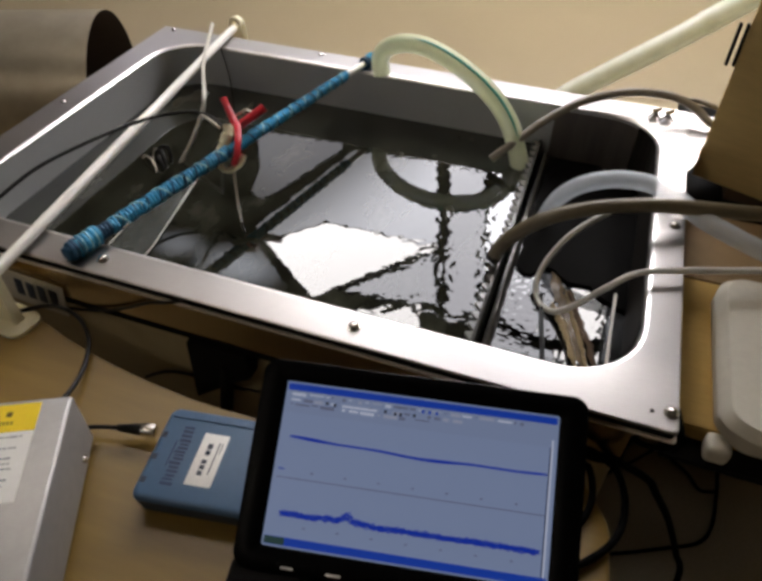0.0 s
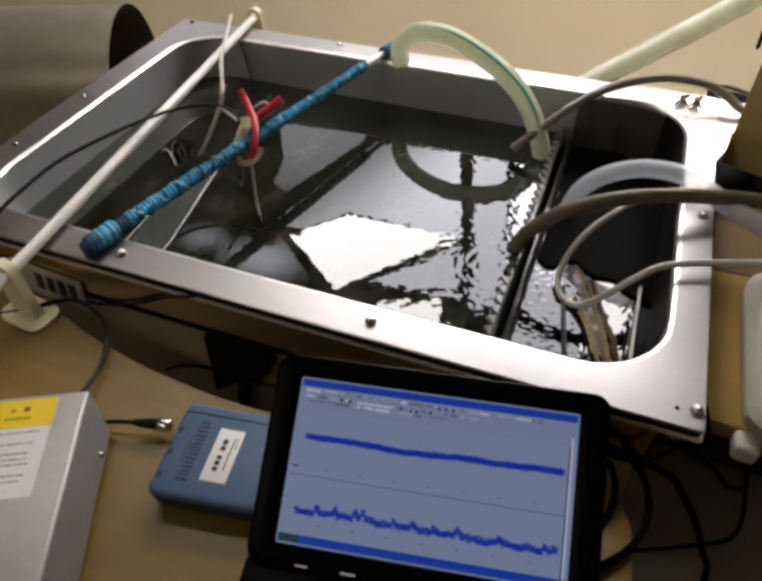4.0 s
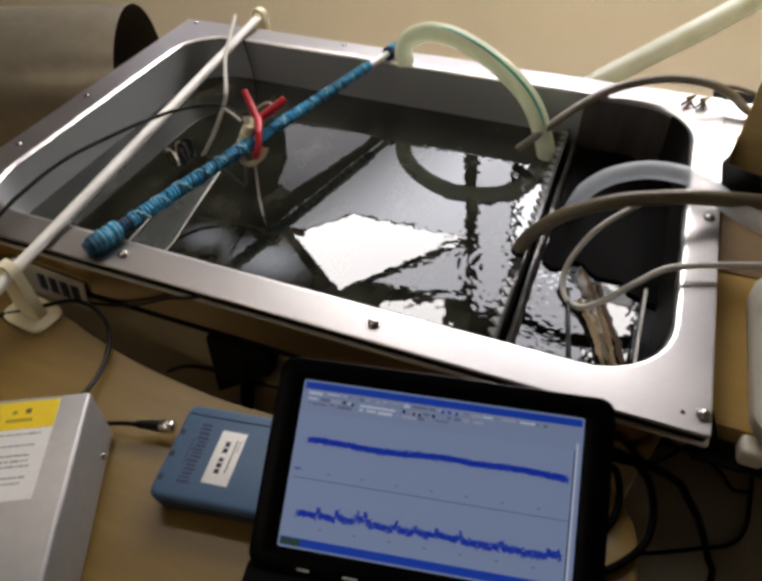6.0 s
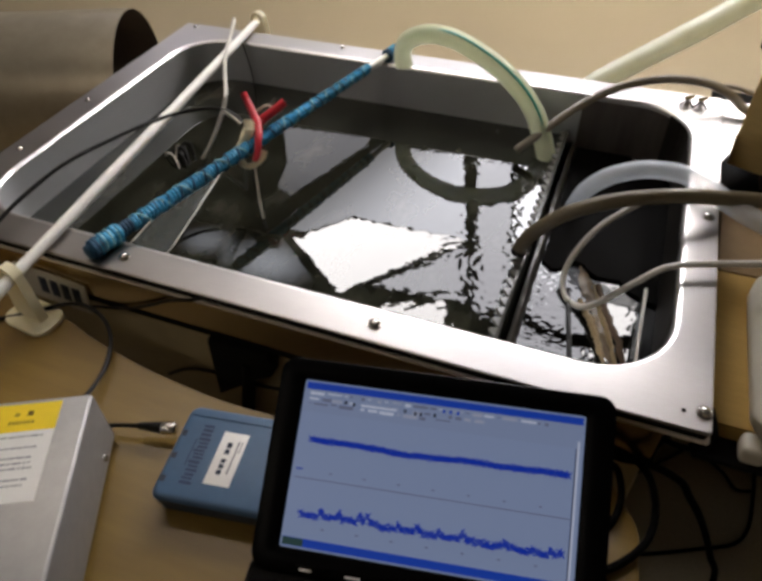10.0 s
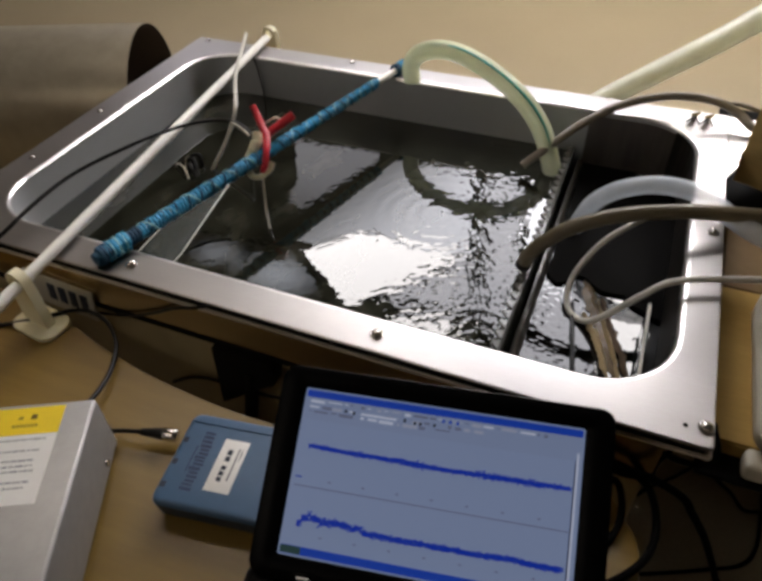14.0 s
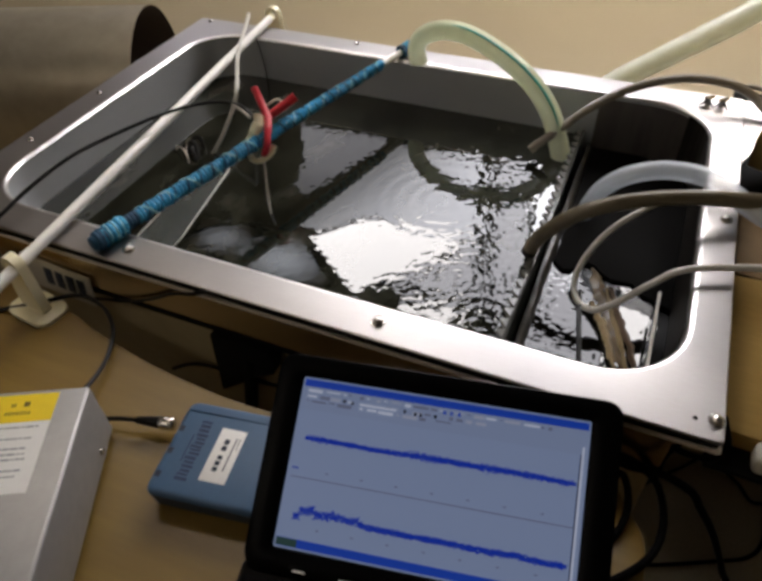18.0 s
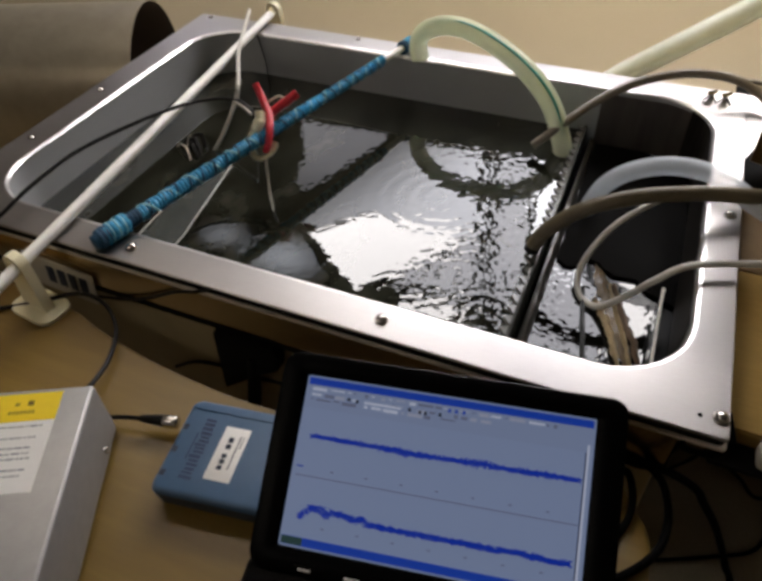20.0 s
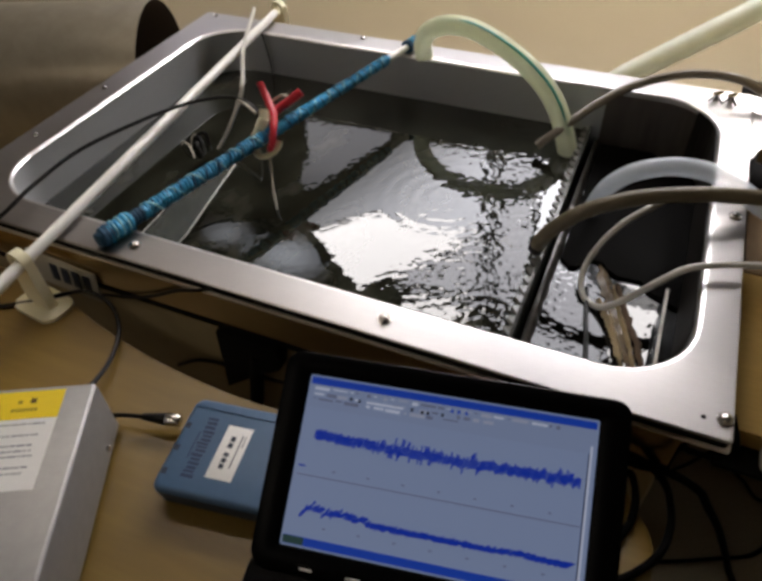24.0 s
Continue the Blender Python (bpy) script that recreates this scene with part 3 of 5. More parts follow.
def wave_sheet(name, x0, x1, y0, y1, step, amp, seed, lam=(0.008, 0.03), count=26, mat=None, rings=()):
    """A rippled sheet of water; amp(x, y) gives the slope of its ripples."""
    rng = np.random.default_rng(seed)
    xs, ys = np.arange(x0, x1 + step / 2, step), np.arange(y0, y1 + step / 2, step)
    gx, gy = np.meshgrid(xs, ys)
    h = np.zeros_like(gx)
    for _ in range(count):
        l = np.exp(rng.uniform(np.log(lam[0]), np.log(lam[1])))
        a = rng.uniform(0, 2 * np.pi)
        k = 2 * np.pi / l
        h += np.sin(k * (gx * np.cos(a) + gy * np.sin(a)) + rng.uniform(0, 6.28) + 1.2 * np.sin(gy * 31 + gx * 17 + rng.uniform(0, 6))) / k
    h *= amp(gx, gy) * np.sqrt(2.0 / count)
    for cx, cy, l, slope, reach in rings:
        r = np.hypot(gx - cx, gy - cy)
        h += slope * l / 6.28 * np.sin(6.28 * r / l + 0.8 * np.sin(gx * 23 + gy * 9)) * np.exp(-(r / reach) ** 2) * np.clip(r / 0.02, 0, 1)
    nx, ny = len(xs), len(ys)
    co = np.stack([gx, gy, h], -1).reshape(-1, 3)
    i = np.arange(nx * ny).reshape(ny, nx)
    quads = np.stack([i[:-1, :-1], i[:-1, 1:], i[1:, 1:], i[1:, :-1]], -1).reshape(-1, 4)
    me = bpy.data.meshes.new(name)
    me.from_pydata(co.tolist(), [], quads.tolist())
    me.polygons.foreach_set("use_smooth", np.ones(len(quads), bool))
    me.materials.append(mat)
    return new(name, me)


def water():
    def calm(x, y):
        s = np.clip((x + 0.10) / 0.20, 0, 1)
        return 0.0012 + 0.0100 * s ** 1.6

    w = wave_sheet("water", IX0 - 0.008, 0.1085, IY0 - 0.008, IY1 + 0.008, 0.0016, calm, 4, lam=(0.0050, 0.022), count=34, mat=WATER_MAT, rings=((0.085, 0.205, 0.013, 0.012, 0.06), (0.05, 0.09, 0.020, 0.008, 0.07)))
    w.location.z = WATER
    tagged(w, "dark water filling the tank, mirroring the ceiling lights", "water", kind="structure")
    return w


def chop():
    """Choppy crests that stand up through the water once the pump runs."""
    def rough(x, y):
        s = np.clip((x + 0.095) / 0.185, 0, 1)
        still = np.clip((x - 0.070) / 0.018, 0, 1) * np.clip((y - 0.19) / 0.05, 0, 1)
        return (0.0034 + 0.0280 * s ** 1.2) * (1 - 0.8 * still)

    w = wave_sheet("water_ripples", -0.40, 0.1080, IY0 - 0.004, IY1 + 0.004, 0.0016, rough, 9, lam=(0.0052, 0.022), count=40, mat=WATER_MAT,
                   rings=((-0.040, 0.310, 0.021, 0.017, 0.08), (0.075, 0.11, 0.016, 0.024, 0.05), (0.03, 0.44, 0.015, 0.016, 0.06)))
    w.location.z = WATER - 0.0002
    tagged(w, "choppy crests running over the tank water", "water ripples", kind="stuff")
    return w


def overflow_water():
    w = wave_sheet("overflow_water", 0.1240, IX1 + 0.008, IY0 - 0.008, IY1 + 0.008, 0.0016, lambda x, y: 0.009 + 0.030 * np.clip((0.200 - x) / 0.03, 0, 1), 15, lam=(0.0052, 0.016), count=36, mat=WATER_UNLIT)
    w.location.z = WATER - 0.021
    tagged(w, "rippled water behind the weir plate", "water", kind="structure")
    return w


# ---------------------------------------------------------------- the table and what stands on it
def table():
    t = thing("wooden_table", (-0.3, -0.45, 0.0), "pale wooden table with a rounded corner, standing against the tank", "table")
    m = Matrix.Translation((-0.3, -0.45, 0)) @ pose(0, 0, 0, 0, 0, -3.5)
    edge = [(-1.30, 0.02), (-0.80, -0.02), (-0.50, -0.043), (-0.37, -0.063), (-0.325, -0.075), (-0.25, -0.0905), (-0.167, -0.0995), (-0.10, -0.101), (0.0, -0.093), (0.10, -0.070), (0.18, -0.042), (0.222, -0.030), (0.246, -0.044), (0.2640, -0.071), (0.2805, -0.094), (0.286, -0.130), (0.288, -0.20), (0.288, -0.60), (0.288, -1.15), (0.20, -1.22), (-1.25, -1.20), (-1.32, -1.10), (-1.32, -0.5)]
    ring = smooth_path([(*q, 0) for q in edge] + [(*edge[0], 0)], 4)[:-1]
    mid = sum(ring, Vector()) / len(ring)
    bm = bmesh.new()
    rows = []
    for inset, z in ((0.004, TABLE - 0.026), (0.0, TABLE - 0.022), (0.0, TABLE - 0.004), (0.0012, TABLE - 0.0012), (0.004, TABLE)):
        rows.append([bm.verts.new((q.x + (mid.x - q.x) * inset, q.y + (mid.y - q.y) * inset * 1.4, z)) for q in ring])
    for a, b in zip(rows, rows[1:]):
        for k in range(len(ring)):
            bm.faces.new((a[k], a[(k + 1) % len(ring)], b[(k + 1) % len(ring)], b[k]))
    bm.faces.new(rows[0]), bm.faces.new(rows[-1])
    part("tabletop", bm, WOOD, t, "pale wood laminate top")
    for x, y in ((-0.92, -0.65), (-0.92, 0.30), (0.48, -0.65), (0.46, 0.24)):
        p = m @ Vector((x, y, 0))
        part("leg", cyl((p.x, p.y, 0), (p.x, p.y, TABLE - 0.026), 0.022, n=20, bev=0.002), BLACK, t, "black round table leg")


LAP = Matrix(((math.cos(radians(10.67)), -math.sin(radians(10.67)), 0, -0.011), (math.sin(radians(10.67)), math.cos(radians(10.67)), 0, -0.123), (0, 0, 1, 0.806), (0, 0, 0, 1)))
LEAN = 57.0
SW, SH = 0.227, 0.131
STROKE = (0.0066, 0.0056)
TRACE_N = 150


def laptop():
    """Its space: the upper left corner of the picture area is the origin of the leaning lid."""
    hinge = LAP @ Matrix.Rotation(radians(90 - LEAN), 4, "X")
    t = thing("laptop", (0, 0, 0), "small black laptop, open, its lit screen showing two blue traces", "laptop")
    t.matrix_basis = hinge
    # lid lies in local x to the right and -y down the screen, z out of the glass
    lid = loft([(-0.0225, 0.2505, -0.150, 0.018, 0.012, -0.011), (-0.0245, 0.2525, -0.151, 0.020, 0.014, -0.006), (-0.0235, 0.2515, -0.151, 0.019, 0.013, 0.0012),
                (-0.021, 0.249, -0.149, 0.0165, 0.012, 0.0025), (-0.004, 0.231, -0.135, 0.004, 0.003, 0.0022), (-0.0015, 0.2285, -0.1325, 0.0015, 0.002, 0.0002)], True, False)
    part("lid", lid, BLACK, t, "glossy black lid and bezel", local=True)
    scr = part("display", box(-0.002, SW + 0.002, -SH - 0.002, 0.002, -0.002, 0.0, 0), SCREEN, t, "lit pale blue display", local=True)
    def mark(name, u0, u1, v0, v1, mat, label="", h=0.0002, z=0.0001):
        return part(name, box(u0, u1, -v1, -v0, z, z + h, 0), mat, scr, label, smooth=False, local=True)
    mark("title_bar", 0, SW, 0, 0.0058, SCREEN_BLUE, "blue title bar")
    mark("tool_bar", 0, SW, 0.0058, 0.0185, SCREEN_GREY, "grey tool strip")
    mark("tool_bar", 0, SW, 0.0185, 0.0245, SCREEN_GREY, "grey tool strip", h=0.00012)
    mark("task_bar", 0, SW, SH - 0.0065, SH, SCREEN_BLUE, "blue task bar")
    mark("start_button", 0, 0.017, SH - 0.0062, SH - 0.0003, glow("screen_green", (0.03, 0.075, 0.07), 0.4), h=0.0004)
    mark("divider", 0.002, SW - 0.004, 0.0775, 0.0784, SCREEN_MARK, "grey line between the two graphs")
    mark("window_edge", SW - 0.0046, SW - 0.0036, 0.0245, SH - 0.0066, SCREEN_DARK, "dark line at the window's edge")
    mark("scroll_bar", SW - 0.0034, SW - 0.0016, 0.0185, SH - 0.0066, SCREEN_WHITE, "pale scroll bar")
    rng = random.Random(5)
    for row, v, end in ((0, 0.0075, 0.200), (1, 0.0122, 0.175), (2, 0.0162, 0.120)):
        u = 0.004
        while u < end:
            w = rng.choice((0.002, 0.003, 0.005, 0.008, 0.012))
            kind = rng.random()
            if kind < 0.8:
                mark("tool_mark", u, u + w, v + rng.uniform(0, 0.0006), v + rng.choice((0.0014, 0.0022, 0.0028)), SCREEN_WHITE if kind < 0.26 else SCREEN_PALE if kind < 0.42 else SCREEN_MARK, h=0.0004 + 0.0001 * row)
            u += w + rng.uniform(0.0008, 0.0032)
    mark("tool_field", 0.048, 0.078, 0.0130, 0.0150, SCREEN_WHITE, "pale input field", h=0.0007)
    for u, v in ((0.034, 0.0122), (0.041, 0.0128), (0.084, 0.0124), (0.0925, 0.0132), (0.097, 0.0132), (0.1085, 0.0126), (0.1155, 0.0082), (0.121, 0.0082), (0.127, 0.0082)):
        mark("tool_mark", u, u + 0.0022, v, v + 0.0027, INK if v > 0.012 else SCREEN_BLUE, h=0.0009)
    for v in (0.0715, 0.115):
        for k in range(7):
            mark("axis_mark", 0.03 + k * 0.028, 0.0325 + k * 0.028, v, v + 0.0012, SCREEN_MARK)
    mark("axis_mark", 0.002, 0.0075, 0.0705, 0.0717, TRACE)
    # traces: thin strokes side by side, which turn upright as the trace grows thick
    bars = []
    cw = 0.2085 / TRACE_N
    for row, count, long in ((0, 2, STROKE[0]), (1, 2, STROKE[1])):
        me = None
        for k in range(TRACE_N):
            for n in range(count):
                if me is None:
                    ob = mark("upper_trace_bar" if row == 0 else "lower_trace_bar", -long / 2, long / 2, -0.00060, 0.00060, TRACE, z=0.0003)
                    me = ob.data
                else:
                    ob = new("upper_trace_bar" if row == 0 else "lower_trace_bar", me)
                    ob.parent = scr
                bars.append((row, n, 0.0105 + (k + 0.5) * cw, (k + 0.5) / TRACE_N, ob))
    # base with keyboard, flat on the table
    down = hinge.inverted()
    base_m = LAP @ Matrix.Translation((0, 0, TABLE - 0.806))
    foot = (LAP.inverted() @ hinge @ Vector((0, -0.150, 0))).y
    bm = loft([(-0.022, 0.250, foot - 0.172, foot + 0.012, 0.012, 0.003), (-0.0245, 0.2525, foot - 0.175, foot + 0.014, 0.013, 0.012),
               (-0.0245, 0.2525, foot - 0.175, foot + 0.014, 0.013, 0.024), (-0.021, 0.249, foot - 0.171, foot + 0.011, 0.012, 0.0275)], True, True)
    bm.transform(down @ base_m)
    base = part("base", bm, BLACK, t, "black keyboard base", local=True)
    for x in (0.03, 0.198):
        bm = cyl((x - 0.016, foot + 0.006, 0.029), (x + 0.016, foot + 0.006, 0.029), 0.0065, n=16, bev=0.001)
        bm.transform(down @ base_m)
        part("hinge", bm, BLACK, t, "round lid hinge", local=True)
    for x, w in ((0.018, 0.010), (0.055, 0.012), (0.105, 0.026)):
        bm = box(x, x + w, -0.1480, -0.1462, 0.0022, 0.0030, 0.0003)
        part("lid_mark", bm, GREY_INK if w > 0.02 else PAPER, t, "small pale mark on the bezel", local=True)
    me = None
    for r in range(5):
        for c in range(13):
            if me is None:
                b2 = box(-0.0077, 0.0077, -0.0072, 0.0072, 0, 0.0018, 0.0006)
                b2.transform((down @ base_m).to_3x3().to_4x4())
                ob = part("key", b2, MATT_BLACK, base, local=True)
                me = ob.data
            else:
                ob = new("key", me)
                ob.parent = base
            ob.location = (down @ base_m) @ Vector((0.004 + c * 0.0182, foot - 0.020 - r * 0.017, 0.0275))
    for x in (0.0, 0.228):
        for y in (foot - 0.16, foot - 0.01):
            bm = cyl((x, y, 0.0), (x, y, 0.0032), 0.006, n=12)
            bm.transform(down @ base_m)
            part("rubber_foot", bm, RUBBER, base, local=True)
    return bars


def oscilloscope():
    t = thing("usb_oscilloscope", (-0.085, -0.17, TABLE), "flat blue plastic oscilloscope box with a white sticker, on the table", "oscilloscope")
    t.rotation_euler = (0, 0, radians(9.2))
    def sh(i, z, r=0.009):
        return (-0.0490 + i, 0.092 - i, -0.0520 + i, 0.0465 - i, r, z)
    part("lower_shell", loft([sh(0.006, 0.0022), sh(0.002, 0.005), sh(0.0, 0.023)], True), BLUE_SHADED, t, "blue lower shell, coloured darker for its shaded front", local=True)
    part("upper_shell", loft([sh(0.0008, 0.0231), sh(0.0, 0.0234), sh(0.0008, 0.0258), sh(0.0022, 0.0276), sh(0.0048, 0.0285)], False, True), BLUE_CASE, t, "blue upper shell", local=True)
    part("ridge", box(-0.045, 0.085, 0.0345, 0.0365, 0.0284, 0.0294, 0.0004), BLUE_CASE, t, local=True)
    for x in (-0.042, 0.08):
        for y in (-0.04, 0.037):
            part("rubber_foot", cyl((x, y, 0), (x, y, 0.0035), 0.005, n=12), RUBBER, t, local=True)
    part("sticker", box(-0.006, 0.0185, -0.032, 0.0225, 0.0284, 0.0288, 0.0001), PAPER, t, "white paper sticker with dark bars", local=True)
    for x0, x1, y0, y1 in ((0.0015, 0.0062, 0.006, 0.0115), (0.0015, 0.0062, -0.0005, 0.0045), (0.0015, 0.0062, -0.0095, -0.0055), (0.0015, 0.0062, -0.0155, -0.0110), (0.0015, 0.0062, -0.0215, -0.0170), (0.0112, 0.0122, -0.020, 0.014), (0.0145, 0.0152, 0.002, 0.014)):
        part("printed_bar", stroke(x0, x1, y0, y1, 0.02875), INK, t, local=True, smooth=False)
    # the maker's mark as a row of plain dark bars
    rng = random.Random(2)
    y = -0.036
    while y < 0.024:
        h = rng.uniform(0.0028, 0.0046)
        part("logo_bar", stroke(-0.0248 - rng.uniform(0, 0.003), -0.0158 - rng.uniform(0, 0.002), y, y + h * 0.70, 0.0284), LOGO_INK, t, local=True, smooth=False)
        y += h + 0.0004
    part("logo_bar", stroke(-0.0300, -0.0288, -0.018, 0.010, 0.0284), LOGO_INK, t, local=True, smooth=False)
    for y in (-0.034, -0.010, 0.014):
        soc = part("socket", cyl((-0.0490, y, 0.014), (-0.0520, y, 0.014), 0.0034, n=16, bev=0.0005), BLACK, t, "small dark socket", local=True)
        part("pin", cyl((-0.0520, y, 0.014), (-0.0532, y, 0.014), 0.002, n=8), GREY_INK, soc, local=True)
    for y in (-0.034, -0.010, 0.014):
        part("printed_bar", stroke(-0.046, -0.041, y - 0.003, y + 0.003, 0.0284), INK, t, local=True, smooth=False)


def probe_lead():
    t = thing("probe_lead", (-0.15, -0.157, TABLE), "black lead with a bright plug in the blue oscilloscope", "cable")
    part("plug", cyl((-0.149, -0.1555, 0.709), (-0.163, -0.159, 0.709), 0.0065, n=18, bev=0.001), NICKEL, t, "bright plug collar")
    part("strain_relief", cyl((-0.163, -0.159, 0.709), (-0.186, -0.165, 0.709), 0.0062, 0.0035, n=16), RUBBER, t, "black tapered sleeve")
    part("cord", tube([(-0.184, -0.1645, 0.709), (-0.205, -0.170, 0.7075), (-0.225, -0.176, 0.704), (-0.245, -0.182, 0.70)], 0.0022, 8), RUBBER, t, "thin black cord")


def steel_box():
    t = thing("steel_instrument_box", (-0.208, -0.177, TABLE), "bare aluminium instrument box with a yellow and white warning label", "instrument box")
    t.rotation_euler = (0, 0, radians(27.5))
    part("case", box(-0.27, 0.0, -0.30, 0.0, 0.004, 0.072, 0.0036, 3), ALU, t, "brushed aluminium case", local=True)
    for y in (-0.035, -0.16):
        part("screw", cyl((0, y, 0.018), (0.0025, y, 0.018), 0.0035, 0.003, 14), SCREW, t, "small screw", local=True)
    for x in (-0.25, -0.02):
        for y in (-0.28, -0.02):
            part("rubber_foot", cyl((x, y, 0), (x, y, 0.005), 0.008, n=14), RUBBER, t, local=True)
    yl = part("warning_label", box(-0.145, -0.0257, -0.035, -0.005, 0.0719, 0.0723, 0), YELLOW, t, "yellow warning label", smooth=False, local=True)
    wl = part("text_label", box(-0.145, -0.0257, -0.104, -0.0352, 0.0719, 0.0722, 0), PAPER, t, "white label with lines of small print", smooth=False, local=True)
    tri = bmesh.new()
    rows = [[tri.verts.new((x, y, z)) for x, y in ((-0.092, -0.029), (-0.078, -0.029), (-0.085, -0.0145))] for z in (0.0722, 0.0726)]
    tri.faces.new(rows[0][::-1]), tri.faces.new(rows[1])
    for k in range(3):
        tri.faces.new((rows[0][k], rows[0][(k + 1) % 3], rows[1][(k + 1) % 3], rows[1][k]))
    part("warning_sign", tri, OLIVE_INK, yl, "olive warning triangle", smooth=False, local=True)
    for x0, x1, y0, y1, mat in ((-0.0645, -0.0605, -0.0185, -0.0150, OLIVE_INK), (-0.0535, -0.0485, -0.0185, -0.0135, BROWN_INK)):
        part("printed_bar", stroke(x0, x1, y0, y1, 0.0722), mat, yl, smooth=False, local=True)
    for k in range(7):
        x = -0.0680 + k * 0.0033
        part("printed_bar", stroke(x, x + 0.0024, -0.0272, -0.0238, 0.0722), OLIVE_INK, yl, smooth=False, local=True)
    rng = random.Random(8)
    for y, end in ((-0.0405, -0.030), (-0.0520, -0.036), (-0.0620, -0.034), (-0.0675, -0.034), (-0.0725, -0.036), (-0.0830, -0.036), (-0.0885, -0.036)):
        x = -0.14
        while x < end - 0.004:
            w = rng.uniform(0.002, 0.007)
            part("printed_bar", stroke(x, min(x + w, end), y - 0.0009, y + 0.0009, 0.0721), PALE_INK if rng.random() < 0.75 else GREY_INK, wl, smooth=False, local=True)
            x += w + rng.uniform(0.0006, 0.0014)
    return t


def box_lead():
    t = thing("box_lead", (-0.2, -0.13, TABLE), "black cord looping from the steel box past the white bracket", "cable")
    part("cord", tube([(-0.262, -0.215, 0.716), (-0.258, -0.165, 0.712), (-0.264, -0.130, 0.706), (-0.276, -0.100, 0.703), (-0.293, -0.074, 0.703), (-0.316, -0.056, 0.706), (-0.345, -0.047, 0.707), (-0.376, -0.050, 0.704),
                       (-0.42, -0.080, 0.6992), (-0.47, -0.108, 0.6985), (-0.54, -0.12, 0.6985)], 0.0026, 10), RUBBER, t, "black round cord")


# ---------------------------------------------------------------- rods, clip and leads over the tank
def white_rod():
    t = thing("white_rod", (-0.44, 0.25, RIM), "white plastic rod lying across the tank rim, held by plastic brackets", "rod")
    a, b = Vector((-0.484, 0.622, 0.7640)), Vector((-0.385, -0.20, 0.7640))
    part("pole", cyl(a, b, 0.0070, n=24, bev=0.001), WHITE_PVC, t, "white plastic pole")
    for f in (0.44, 0.455):
        p = a.lerp(b, f)
        d = (b - a).normalized()
        part("collar", cyl(p - d * 0.002, p + d * 0.002, 0.0078, n=24), WHITE_PVC, t)
    return t


def bracket(x, y, z, turn, name_group):
    """An upright plastic holder: a rounded base plate and an arch with a hole for the rod."""
    t = thing("rod_bracket", (x, y, z), "cream plastic rod holder with an arched upright on a base plate", "bracket", name_group)
    t.rotation_euler = (0, 0, radians(turn))
    h = 0.7640 - z
    part("base_plate", loft([(-0.034, 0.034, -0.022, 0.022, 0.016, 0.0), (-0.034, 0.034, -0.022, 0.022, 0.016, 0.004), (-0.032, 0.032, -0.020, 0.020, 0.014, 0.0055)], True, True), CREAM, t, "rounded base plate", local=True)
    bm = bmesh.new()
    n = 18
    front, back, hf, hb = [], [], [], []
    for k in range(n + 1):
        a = math.pi * k / n
        c, s = math.cos(a), math.sin(a)
        front.append((0.0145 * c, h + 0.0145 * s))
    outer = [(0.019, 0.0055)] + front + [(-0.019, 0.0055)]
    hole = [(0.0075 * math.cos(2 * math.pi * k / 24), h + 0.0075 * math.sin(2 * math.pi * k / 24)) for k in range(24)]
    for y0 in (-0.006, 0.006):
        vo = [bm.verts.new((px, y0, pz)) for px, pz in outer]
        vh = [bm.verts.new((px, y0, pz)) for px, pz in hole]
        eo = [bm.edges.new((vo[k], vo[(k + 1) % len(vo)])) for k in range(len(vo))]
        eh = [bm.edges.new((vh[k], vh[(k + 1) % len(vh)])) for k in range(len(vh))]
        bmesh.ops.triangle_fill(bm, edges=eo + eh, use_beauty=True)
        front = vo if y0 < 0 else front
        hf = vh if y0 < 0 else hf
        back, hb = vo, vh
    for k in range(len(back)):
        bm.faces.new((front[k], front[(k + 1) % len(back)], back[(k + 1) % len(back)], back[k]))
    for k in range(24):
        bm.faces.new((hf[k], hf[(k + 1) % 24], hb[(k + 1) % 24], hb[k]))
    part("upright", bm, CREAM, t, "arched upright with a hole", local=True)
    return t


